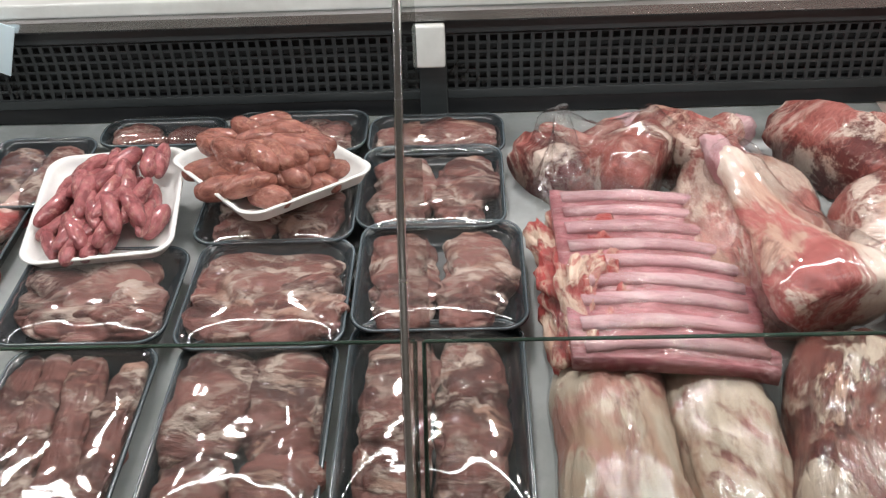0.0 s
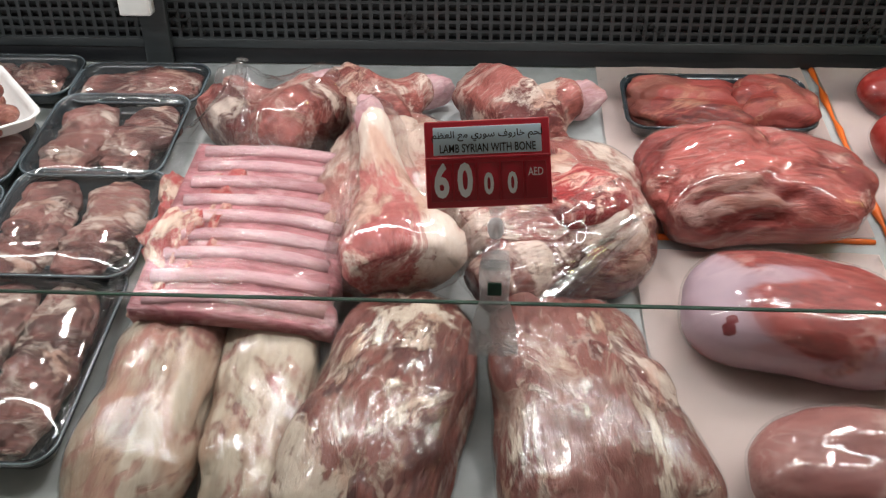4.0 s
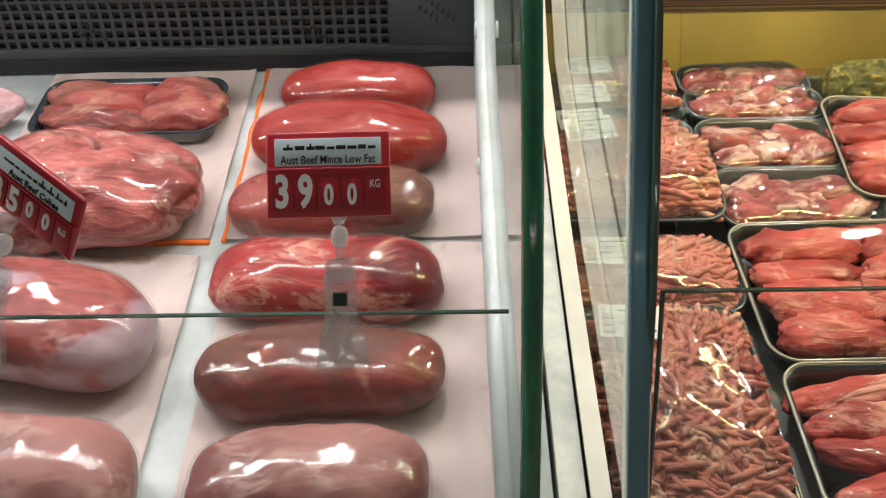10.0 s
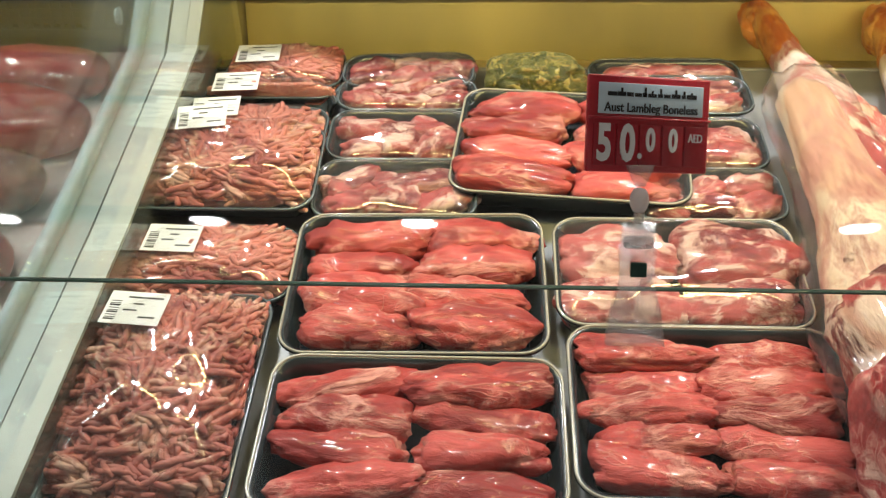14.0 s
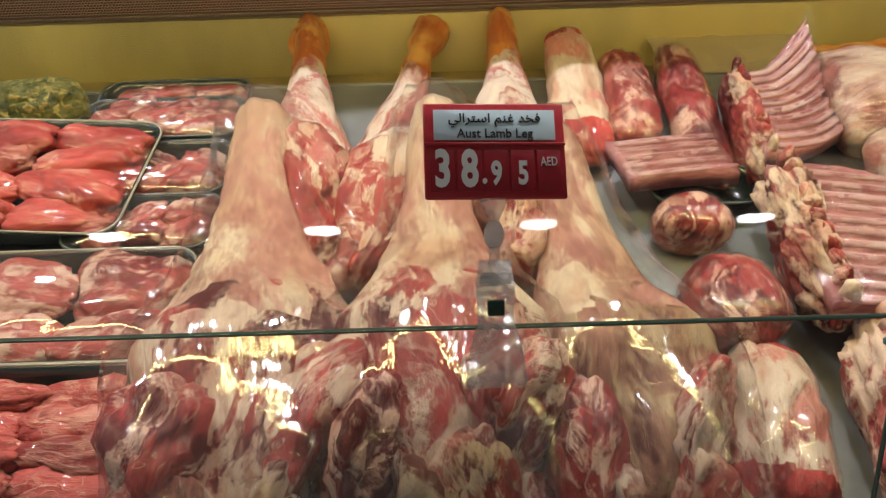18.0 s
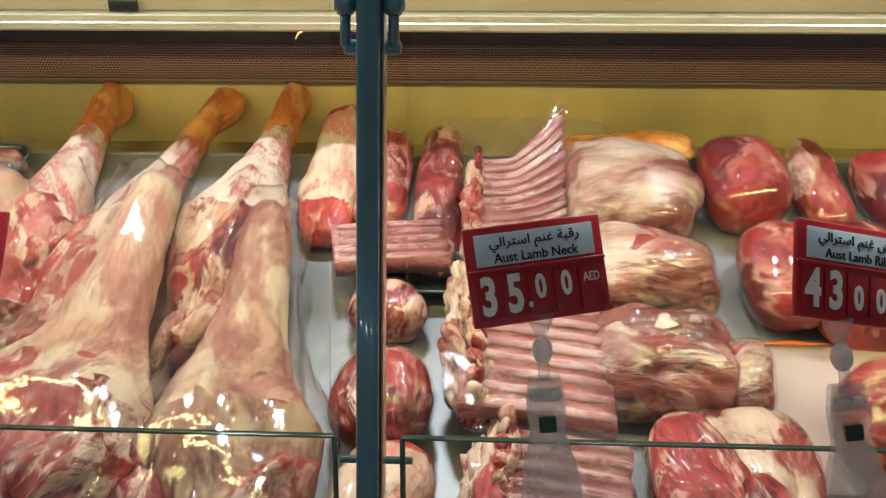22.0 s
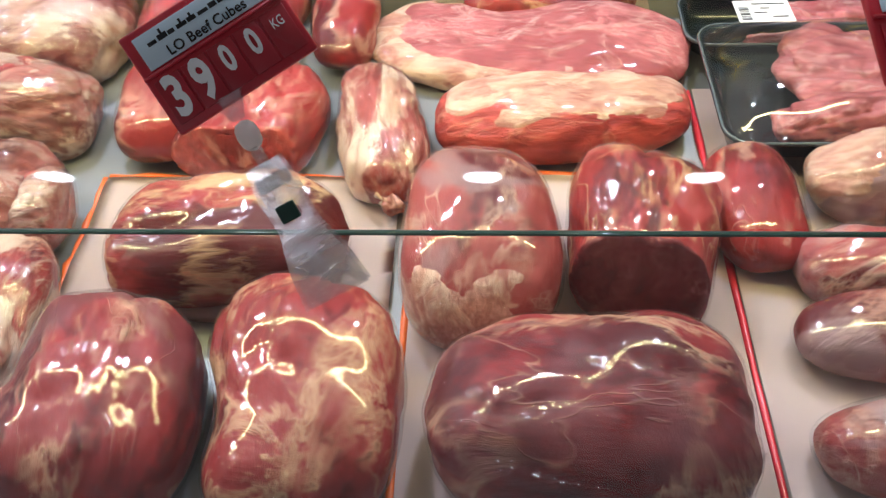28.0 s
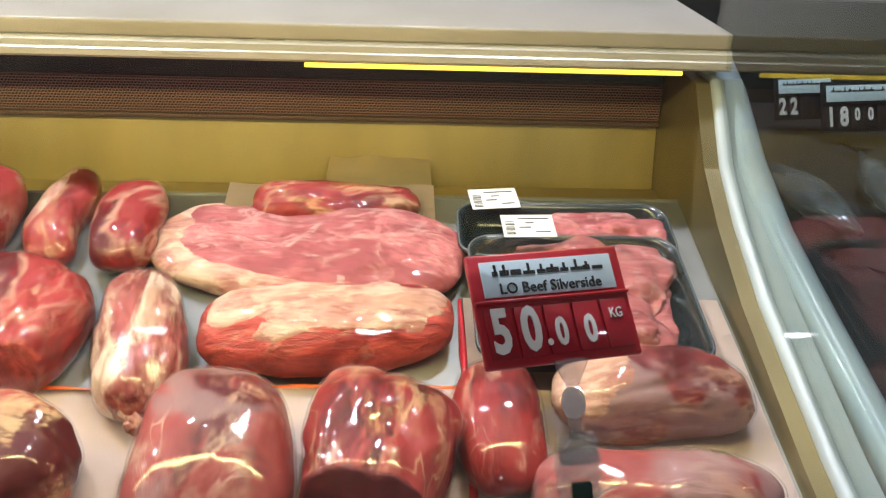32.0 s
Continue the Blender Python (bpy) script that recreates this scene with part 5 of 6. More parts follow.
def sheet(x, y, rz, L, W, lift, label, rim, seed, sides="l"):
    """A sheet of paper over a shallow plastic tray whose coloured rim shows along some sides."""
    t = thing("paper_sheet", label, "paper", on_deck(x, y, lift, rz))
    bm = bmesh.new()
    n = 20
    g = [[bm.verts.new(((i / n - 0.5) * L, (j / n - 0.5) * W, 0.004 + 0.0018 * noise.noise(Vector((i * 0.3, j * 0.3, seed))) + (0.004 if i in (0, n) or j in (0, n) else 0) * (0.4 + noise.noise(Vector((i * 0.2, j * 0.2, seed + 5)))))) for j in range(n + 1)] for i in range(n + 1)]
    for i in range(n):
        for j in range(n):
            bm.faces.new((g[i][j], g[i + 1][j], g[i + 1][j + 1], g[i][j + 1]))
    bmesh.ops.solidify(bm, geom=bm.faces[:], thickness=0.0008)
    part("sheet", bm, PAPER, t, "pale pink butcher's paper")
    for s in sides:
        e = {"l": ((-L / 2 - 0.003, -W / 2), (-L / 2 - 0.003, W / 2)), "r": ((L / 2 + 0.003, -W / 2), (L / 2 + 0.003, W / 2)),
             "b": ((-L / 2, W / 2 + 0.003), (L / 2, W / 2 + 0.003)), "f": ((-L / 2, -W / 2 - 0.003), (L / 2, -W / 2 - 0.003))}[s]
        pts = [(e[0][0] + (e[1][0] - e[0][0]) * k / 14, e[0][1] + (e[1][1] - e[0][1]) * k / 14, 0.0025 + 0.0035 * noise.noise(Vector((k * 0.7, seed, 1)))) for k in range(15)]
        part("tray_rim", tube(pts, [0.0034 * (0.9 + 1.1 * noise.noise(Vector((k * 0.7, seed, 3)))) for k in range(15)], 8), rim, t, "coloured plastic rim")
    return t


def letters(body, size, material, name, parent, m, align="CENTER", squeeze=1.0, deep=0.0004, bold=0.0):
    """Raised lettering in the built-in font, as a mesh."""
    cu = bpy.data.curves.new(name, "FONT")
    cu.body, cu.size, cu.align_x, cu.align_y, cu.extrude = body, size, align, "CENTER", deep
    cu.resolution_u, cu.offset = 3, bold * size
    tmp = new("lettering_source", cu)
    dg = bpy.context.evaluated_depsgraph_get()
    me = bpy.data.meshes.new_from_object(tmp.evaluated_get(dg))
    bpy.data.objects.remove(tmp)
    me.name = name
    me.materials.clear()
    me.materials.append(material)
    ob = new(name, me)
    ob.parent = parent
    ob.matrix_basis = m @ Matrix.Diagonal((squeeze, 1, 1, 1))
    return ob


def price_tag(x, y, z, roll, scale, words, arabic, digits, unit, label, clip_x, seed, squeeze=0.9, clip_roll=0.0, face=None, edge=(0.464, 1.113), turn=0.0, tilt=65.0):
    """A red price board on a clear clip that grips the front glass."""
    t = thing("price_tag", label, "price tag", pose(x, y, z, tilt, 0, turn) @ pose(0, 0, 0, 0, 0, roll), "red price tags")
    w, h = 0.112 * scale, 0.078 * scale
    part("board", box(-w / 2, w / 2, -h / 2, h / 2, -0.004, 0.0, 0.0012), face or TAGRED, t, "red plastic board" if not face else "black plastic board")
    part("card", box(-w * 0.43, w * 0.43, h * 0.10, h * 0.42, 0.0005, 0.0014, 0.0003), TAGWHITE, t, "white name card")
    part("board_rim", box(-w * 0.5, w * 0.5, h * 0.045, h * 0.075, 0.0, 0.0022, 0.0006), face or TAGRED, t)
    for i in range(5):
        cx = (-0.375 + 0.1875 * i) * w
        part("digit_tile", box(cx - w * 0.085, cx + w * 0.085, -h * 0.43, 0.0, 0.0003, 0.0012, 0.0003), TAGDARK if not face else BLACKP, t)
    letters(words, h * 0.135, INK, "name_print", t, pose(0, h * 0.165, 0.0016), squeeze=squeeze, bold=0.008)
    if isinstance(arabic, str):
        letters(arabic, h * (0.13 if len(arabic) < 18 else 0.105), INK, "arabic_print", t, pose(0, h * 0.325, 0.0016), squeeze=1.1, bold=0.01)
    elif arabic:
        bm = bmesh.new()
        rnd, cx = random.Random(seed), -w * 0.36
        while cx < w * 0.36:
            k = rnd.uniform(0.03, 0.085) * w
            box(cx, cx + k, h * 0.285, h * 0.285 + h * rnd.uniform(0.03, 0.05), 0.0014, 0.0018, bm=bm)
            if rnd.random() < 0.6:
                box(cx + k * 0.4, cx + k * 0.4 + h * 0.022, h * 0.29, h * rnd.uniform(0.35, 0.39), 0.0014, 0.0018, bm=bm)
            cx += k + rnd.uniform(0.004, 0.02) * w
        part("arabic_print", bm, INK, t, "black Arabic line", False)
    for i, d in enumerate(digits):
        big = i < 2
        letters(d, h * (0.52 if big else 0.33), DIGIT, "digit", t, pose((-0.375 + 0.1875 * i) * w, -h * (0.215 if big else (0.255 if len(digits) == 4 and seed % 2 else 0.17)), 0.0016), squeeze=0.66, bold=0.035)
    if seed in (116, 117, 118, 121):
        letters(".", h * 0.33, DIGIT, "decimal_point", t, pose(-0.085 * w, -h * 0.245, 0.0016), squeeze=0.8, bold=0.03)
    if unit:
        letters(unit, h * 0.13, DIGIT, "unit_print", t, pose(0.375 * w, -h * 0.13, 0.0016), squeeze=0.7)
    if clip_x is not None:
        c = thing("tag_clip", "clear plastic clip with a white ball joint on the glass edge", "clip", pose(clip_x, edge[0], edge[1], 90 - 22, 0, 0) @ pose(0, 0, 0, 0, 0, clip_roll), "tag clips")
        bm = bmesh.new()
        out = [(-0.017, -0.030), (0.017, -0.030), (0.0145, -0.010), (0.0095, 0.008), (0.0105, 0.026), (0.0085, 0.040), (-0.0085, 0.040), (-0.0105, 0.026), (-0.0095, 0.008), (-0.0145, -0.010)]
        for zz in (0.004, 0.011):
            bm.faces.new([bm.verts.new((px, py, zz)) for px, py in out])
        bmesh.ops.solidify(bm, geom=bm.faces[:], thickness=0.0022)
        part("grip", bm, CLEARPL, c, "clear plastic grip", False)
        part("spring_pad", box(-0.0046, 0.0046, 0.011, 0.0195, 0.011, 0.0145, 0.0008), GREENPAD, c, "dark green pad")
        part("hinge", box(-0.0085, 0.0085, 0.027, 0.034, 0.006, 0.013, 0.002), CLEARPL, c, "clear hinge")
        part("neck", tube([(0, 0.038, 0.007), (0, 0.048, 0.007)], 0.003, 10), CLEARPL, c)
        part("ball", shaped(0.011, 0.015, 0.011, 1, 2.4, 0.0, 0, 2), MILKY, c, "white ball joint", m=pose(0, 0.054, 0.001))
        part("hook", tube([(0, 0.062, 0.006), (0, 0.074, 0.006)], [0.003, 0.0085], 10, squash=0.4), CLEARPL, c)
    return t


def steak(x, y, rz, L, W, H, lift, label, face, seed, span=(140, 275), cap=False):
    """A broad flat cut with a ragged band of cream fat along part of its edge, or a fat layer on top."""
    t = thing("beef_silverside", label, "meat", on_deck(x, y, lift, rz))
    bm = shaped(L, W, H, seed, 4.2 if cap else 2.9, 0.05, 0.06, 5, groove=0.35, bent=0.12)
    if cap:
        fat = layer(bm, lambda p, n: n.z - 0.83 + 0.3 * p.y / W + 0.25 * noise.noise(p * 45), 0.0016, seed, 0.25)
    else:
        fat = layer(bm, lambda p, n: (2 * p.x / L) ** 2 + (2 * p.y / W) ** 2 - 0.68 - 1.6 * max(0.0, p.x / L + 0.05) - 2 * max(0.0, p.y / W - 0.15), 0.0022, seed, 0.16)
    part("fat_layer", fat, RIMFAT, t, "cream fat layer")
    part("lean", bm, face, t, "pink lean with fine marbling")
    return t


def film_tail(x, y, lift, rz, length, wide, tall, seed, label):
    """A gathered tail of clear film, narrow and standing up at its far end."""
    t = thing("film_tail", label, "film", on_deck(x, y, lift, rz))
    bm = bmesh.new()
    rings = []
    for i in range(25):
        u = i / 24
        r = wide / 2 * (1 - 0.82 * u ** 0.8 + 0.25 * max(0, u - 0.85))
        ring = []
        for j in range(30):
            a = 2 * math.pi * j / 30
            k = 1 + 0.35 * noise.noise(Vector((u * 1.2, math.cos(a) * 2.6, math.sin(a) * 2.6 + seed))) + 0.18 * noise.noise(Vector((u * 2, math.cos(a) * 7, math.sin(a) * 7 + seed)))
            ring.append(bm.verts.new((length * u, r * k * math.cos(a), max(0.001, tall * u + r * 0.6 + r * 0.6 * k * math.sin(a)))))
        rings.append(ring)
    for a, b in zip(rings, rings[1:]):
        for j in range(30):
            bm.faces.new((a[j], a[(j + 1) % 30], b[(j + 1) % 30], b[j]))
    part("film", bm, BAG, t, "gathered clear film")
    part("twist", tube([(length * (0.96 + 0.05 * k), 0.002 * math.sin(k * 2.0), tall * (1 + 0.06 * k) + wide * 0.06) for k in range(4)], [0.005, 0.0035, 0.006, 0.0085], 9), BAG, t, "twisted end of the film")
    return t


def bridging_paper(x0, x1, z0, z1, y, seed):
    """A creased sheet of paper lying from the deck's back edge to the wall."""
    t = thing("paper_sheet", "yellowed paper sheet lying across the gap behind the deck", "paper", pose(0, 0, 0))
    bm = bmesh.new()
    n = 14
    g = [[bm.verts.new((x0 + (x1 - x0) * i / n, y + 0.116 * (j / n) - 0.006 * noise.noise(Vector((i * 0.35, j * 0.35, seed))), z0 + (z1 - z0) * j / n + 0.004 * (j / n) * noise.noise(Vector((i * 0.25, 3.0, seed))))) for j in range(n + 1)] for i in range(n + 1)]
    for i in range(n):
        for j in range(n):
            bm.faces.new((g[i][j], g[i + 1][j], g[i + 1][j + 1], g[i][j + 1]))
    bmesh.ops.solidify(bm, geom=bm.faces[:], thickness=0.0008)
    part("sheet", bm, YELLOWPAPER, t, "yellowed creased paper")
    return t

# ---- the things on show ----
# first counter: paper sheets
sheet(0.665, 0.998, 0, 0.265, 0.345, 0, "pale paper sheet over an orange tray rim", ORANGE, 1, sides="f")
sheet(0.669, 0.649, 0, 0.249, 0.318, 0, "pale paper sheet spread over the white deck", ORANGE, 2, sides="")
sheet(0.962, 0.992, 0, 0.293, 0.34, 0.001, "pale paper sheet over an orange tray rim", ORANGE, 3, sides="l")
sheet(0.955, 0.636, 0, 0.255, 0.37, 0.001, "pale paper sheet beside another sheet", ORANGE, 4, sides="")

# first counter: trays of cuts
tray(-0.368, 0.601, 0, 0.140, 0.229, 0.022, 0, "meat_tray", "black foam tray of long meat strips under film", "tray of meat", "strips", 5)
tray(-0.382, 0.78, 0, 0.167, 0.139, 0.022, 0.008, "meat_tray", "black foam tray with a flat pale steak under film", "tray of meat", "slab", 6, dome=0.016)
tray(-0.534, 1.002, 0, 0.129, 0.142, 0.022, 0.004, "meat_tray", "black foam tray of red meat at the back", "tray of meat", "pair", 7)
tray(-0.577, 0.877, 0, 0.135, 0.267, 0.022, 0.0, "meat_tray", "black foam tray of loose trimmings under film", "tray of meat", "lumps", 8, count=6)
tray(-0.203, 0.605, 0, 0.148, 0.231, 0.022, 0, "meat_tray", "black foam tray of four thick rounded cuts under film", "tray of meat", "quad", 9, dome=0.02)
tray(-0.205, 0.777, 0, 0.160, 0.156, 0.022, 0.01, "meat_tray", "black foam tray with one large ragged cut under film", "tray of meat", "slab", 10, dome=0.02)
tray(-0.215, 0.907, 0, 0.170, 0.118, 0.022, 0.012, "meat_tray", "black foam tray of dark cuts under film", "tray of meat", "pair", 11)
tray(-0.391, 1.081, 0, 0.156, 0.063, 0.022, 0.004, "meat_tray", "black foam tray of dark red pieces at the back", "tray of meat", "pair", 12)
tray(-0.219, 1.075, 0, 0.174, 0.092, 0.022, 0.004, "meat_tray", "black foam tray of dark red pieces at the back", "tray of meat", "pair", 13)
tray(-0.037, 0.63, 0, 0.162, 0.221, 0.022, 0, "meat_tray", "black foam tray of two long boned cuts under film", "tray of meat", "pair", 14, dome=0.018)
tray(-0.034, 0.797, 0, 0.167, 0.161, 0.022, 0.012, "meat_tray", "black foam tray of two ragged cuts under film", "tray of meat", "pair", 15, dome=0.016)
tray(-0.046, 0.945, 0, 0.161, 0.155, 0.022, 0.012, "meat_tray", "black foam tray of two pale cuts under film", "tray of meat", "pair", 16, dome=0.016)
tray(-0.043, 1.054, 0, 0.164, 0.089, 0.022, 0.008, "meat_tray", "black foam tray with a flat cut under film", "tray of meat", "slab", 17, dome=0.012)
tray(-0.401, 0.904, 7, 0.156, 0.176, 0.02, 0.035, "sausage_tray", "white foam tray heaped with thin purple raw sausages", "tray of sausages", "kidneys", 18, body=TRAYWHITE, count=46, cover=False, rx=4)
tray(-0.226, 0.945, 40, 0.160, 0.186, 0.02, 0.05, "sausage_tray", "white foam tray heaped with brown raw sausages", "tray of sausages", "sausages", 19, body=TRAYWHITE, count=46, cover=False, rx=-6, ry=5)

# first counter: lamb
leg(0.181, 1.048, 0.081, 0.957, 0.131, 0.074, 0, "lamb_haunch", "raw lamb leg with a reddish shank end by the counter back", LAMB, 20, bag=False, tip=BONE, shank=0.34, point=0.3)
leg(0.08, 1.013, 0.206, 0.936, 0.127, 0.078, 0.02, "lamb_haunch", "wrapped lamb shank standing up in clear film", LAMB, 21, shank=0.3, point=0.3, loose=0.008)
leg(0.318, 1.049, 0.228, 0.976, 0.169, 0.085, 0, "lamb_haunch", "raw lamb leg with a pale shank end by the counter back", LAMB, 22, bag=False, tip=BONE, shank=0.3, point=0.3, bulge=0.62)
leg(0.497, 1.035, 0.391, 0.967, 0.192, 0.089, 0, "lamb_haunch", "raw lamb leg with a pale shank end by the counter back", LAMB, 23, bag=False, tip=BONE, shank=0.3, point=0.3, bulge=0.62)
roast(0.294, 0.85, 90, 0.270, 0.140, 0.078, 0, "lamb_shoulder", "pale fatty lamb shoulder in clear film", "meat", LAMBFAT, 24, mixed=(LAMBFAT, LAMB))
rack(0.17, 0.767, 0, 0.177, 0.252, 0.056, 0.02, "rack of lamb ribs wrapped in shiny film", 9, 25, chine=0.5, beads=False)
leg(0.268, 0.915, 0.320, 0.690, 0.118, 0.068, 0.050, "lamb_haunch", "wrapped lamb leg with a pink shank lying over the ribs", LEGTOP, 26, bulge=0.86, shank=0.32, point=0.6, loose=0.004, tip=BONE)
roast(0.464, 0.814, 0, 0.181, 0.177, 0.102, 0, "lamb_joint", "round lamb joint in clear film", "meat", LAMB, 27, taper=0.1, mixed=(LAMBRED, LAMBFAT))
leg(0.525, 0.776, 0.387, 0.686, 0.069, 0.046, 0.045, "lamb_haunch", "wrapped lamb shank twisted in clear film", LAMB, 28, shank=0.45, point=0.6, loose=0.02)
film_tail(0.405, 0.660, 0.045, 40, 0.165, 0.10, 0.030, 29, "gathered tail of clear film over a lamb joint")
film_tail(0.100, 0.900, 0.045, 88, 0.105, 0.075, 0.035, 31, "standing twist of clear film over a lamb shank")
roast(0.116, 0.575, 90, 0.260, 0.095, 0.069, 0, "rolled_lamb", "rolled fatty lamb joint standing on end in film", "meat", ROLLFAT, 30, power=3.0)
roast(0.204, 0.584, 90, 0.264, 0.084, 0.061, 0, "rolled_lamb", "rolled fatty lamb joint standing on end in film", "meat", ROLLFAT, 31, power=3.0, taper=-0.1)
roast(0.311, 0.566, 76, 0.253, 0.123, 0.089, 0, "lamb_shoulder", "dark marbled lamb shoulder in shiny film", "meat", LEANLAMB, 32, mixed=(LEANLAMB,), power=3.4)
roast(0.482, 0.581, 98, 0.251, 0.152, 0.092, 0, "lamb_joint", "round red and white lamb joint in film", "meat", LEANLAMB, 33, mixed=(LAMB,), power=3.4)

# first counter: vacuum-packed beef
tray(0.666, 1.037, 0, 0.219, 0.112, 0.024, 0.002, "meat_tray", "black foam tray of red beef at the counter back", "tray of meat", "redpair", 34, cover=False, dome=0.03, rim=TRAYBLACK)
roast(0.666, 0.868, 0, 0.218, 0.156, 0.103, 0, "beef_roast", "large pale-veined beef roast in shrink film", "meat", MEMBRANE, 35, power=2.9, groove=1.15, rough=0.09)
roast(0.675, 0.689, -10, 0.208, 0.116, 0.083, 0, "beef_roast", "large purplish beef roast in shrink film", "meat", PURPLE, 36, power=2.5, spots=((-0.30, -0.40, 0.010), (-0.34, 0.38, 0.006)), groove=0.15, rough=0.04, bent=0.1)
roast(0.708, 0.527, 0, 0.194, 0.106, 0.082, 0, "beef_roast", "dull purple beef roast in cloudy shrink film", "meat", DULL, 37, power=3.0, groove=0.15, rough=0.04, bent=0.1)
roast(0.938, 1.067, 0, 0.18, 0.07, 0.055, 0.0, "beef_roast", "bright red beef joint in shrink film", "meat", BRIGHT, 38, groove=0.15, rough=0.04, bent=0.1)
roast(0.937, 0.964, 0, 0.213, 0.091, 0.071, 0.0, "beef_roast", "bright red beef joint in shrink film", "meat", BRIGHT, 39, groove=0.15, rough=0.04, bent=0.1)
roast(0.926, 0.856, 0, 0.211, 0.082, 0.064, 0, "beef_roast", "dark red beef joint in shrink film", "meat", BROWNED, 40, groove=0.15, rough=0.04, bent=0.1)
roast(0.932, 0.744, 0, 0.217, 0.084, 0.065, 0, "beef_roast", "dark red long beef joint in shrink film", "meat", BEEF, 41, power=3.0, groove=0.15, rough=0.04, bent=0.1)
roast(0.937, 0.635, 0, 0.211, 0.08, 0.063, 0, "beef_roast", "dark red long beef joint in shrink film", "meat", BROWNED, 42, power=3.0, groove=0.15, rough=0.04, bent=0.1)
roast(0.941, 0.53, 0, 0.181, 0.085, 0.066, 0, "beef_roast", "dull purple beef joint in cloudy shrink film", "meat", DULL, 43, power=3.0, groove=0.15, rough=0.04, bent=0.1)

# second counter: mince and lamb trays
tray(1.254, 1.078, 0, 0.144, 0.081, 0.020, 0.004, "meat_tray", "black foam tray of mince with a white sticker", "tray of meat", "mince", 44, stick=(-0.22, 0.1, 4), count=0)
tray(1.248, 1.018, 0, 0.158, 0.016, 0.022, 0.006, "meat_tray", "black foam tray of mince with a white sticker", "tray of meat", "mince", 45, stick=(-0.24, 0.1, 4))
tray(1.239, 0.933, 0, 0.168, 0.112, 0.022, 0.008, "meat_tray", "black foam tray of mince with a white sticker", "tray of meat", "mince", 46, stick=(-0.24, 0.3, 6))
tray(1.239, 0.875, 0, 0.178, 0.127, 0.024, 0.016, "meat_tray", "tilted black foam tray heaped with mince under film", "tray of meat", "mince", 47, dome=0.02, stick=(-0.22, 0.36, 8), rx=4)
tray(1.24, 0.747, 0, 0.167, 0.099, 0.022, 0.002, "meat_tray", "black foam tray of mince with a white sticker", "tray of meat", "mince", 48, stick=(-0.22, 0.16, -2))
tray(1.239, 0.589, 0, 0.147, 0.229, 0.026, 0, "meat_tray", "black foam tray of mince strands with a large white sticker", "tray of meat", "mince", 49, dome=0.024, stick=(-0.24, 0.3, -4))
tray(1.407, 1.069, 0, 0.156, 0.068, 0.022, 0.006, "meat_tray", "black foam tray of pale diced lamb under film", "tray of meat", "lumps", 50, count=6)
tray(1.409, 1.021, 0, 0.160, 0.065, 0.022, 0.006, "meat_tray", "black foam tray of pale diced lamb under film", "tray of meat", "lumps", 51, count=6)
tray(1.406, 0.944, 0, 0.155, 0.089, 0.022, 0.006, "meat_tray", "black foam tray of pale diced lamb under film", "tray of meat", "lumps", 52, count=6)
tray(1.41, 0.853, 0, 0.167, 0.093, 0.022, 0.006, "meat_tray", "black foam tray of pale diced lamb under film", "tray of meat", "lumps", 53, count=6)
tray(1.715, 1.067, 0, 0.179, 0.073, 0.022, 0, "meat_tray", "black foam tray of fatty lamb pieces at the back", "tray of meat", "lumps", 54, count=6)
tray(1.711, 1.024, 0, 0.190, 0.075, 0.022, 0.004, "meat_tray", "black foam tray of red lamb pieces under film", "tray of meat", "lumps", 55, count=6)
tray(1.722, 0.935, 0, 0.162, 0.090, 0.022, 0.004, "meat_tray", "black foam tray of red lamb pieces under film", "tray of meat", "lumps", 56, count=6)
tray(1.728, 0.852, 0, 0.154, 0.081, 0.022, 0.004, "meat_tray", "black foam tray of lamb pieces under film", "tray of meat", "lumps", 57, count=6)
tray(1.435, 1.078, 0, 0.105, 0.076, 0.022, 0, "meat_tray", "black foam tray of fatty lamb pieces at the back", "tray of meat", "lumps", 58, count=6)
roast(1.558, 1.052, 0, 0.116, 0.065, 0.052, 0.01, "herb_joint", "lamb joint covered in green herb rub", "meat", HERB, 59, wrap=False, rough=0.12)
tray(1.594, 0.92, -5, 0.242, 0.178, 0.03, 0.006, "fillet_tray", "black foam tray of eight raw red fillets", "tray of meat", "fillets", 60, rim=RIMPALE, count=8, cover=False)
tray(1.442, 0.724, 1, 0.233, 0.173, 0.03, 0, "fillet_tray", "black foam tray of eight raw red fillets", "tray of meat", "fillets", 61, rim=RIMPALE, count=8, cover=False)
tray(1.449, 0.561, 0, 0.240, 0.146, 0.03, 0, "fillet_tray", "black foam tray of eight raw red fillets", "tray of meat", "fillets", 62, rim=RIMPALE, count=8, cover=False)
tray(1.683, 0.74, 0, 0.223, 0.136, 0.03, 0, "meat_tray", "black foam tray of flat lamb cuts under shiny film", "tray of meat", "pinkquad", 63, rim=RIMPALE, dome=0.02)
tray(1.691, 0.589, 0, 0.226, 0.165, 0.03, 0, "fillet_tray", "black foam tray of ten raw red fillets", "tray of meat", "fillets", 64, rim=RIMPALE, count=10, cover=False)

# second counter: lamb legs, necks and ribs
leg(1.858, 1.235, 1.9, 0.773, 0.112, 0.08, 0, "lamb_haunch", "raw lamb leg with an orange shank end leaning on the back", LEGTOP, 65, bag=False, tip=SHANK, bulge=0.66, cut=RAGGED, group="lamb legs", tiplift=-0.002, shank=0.30)
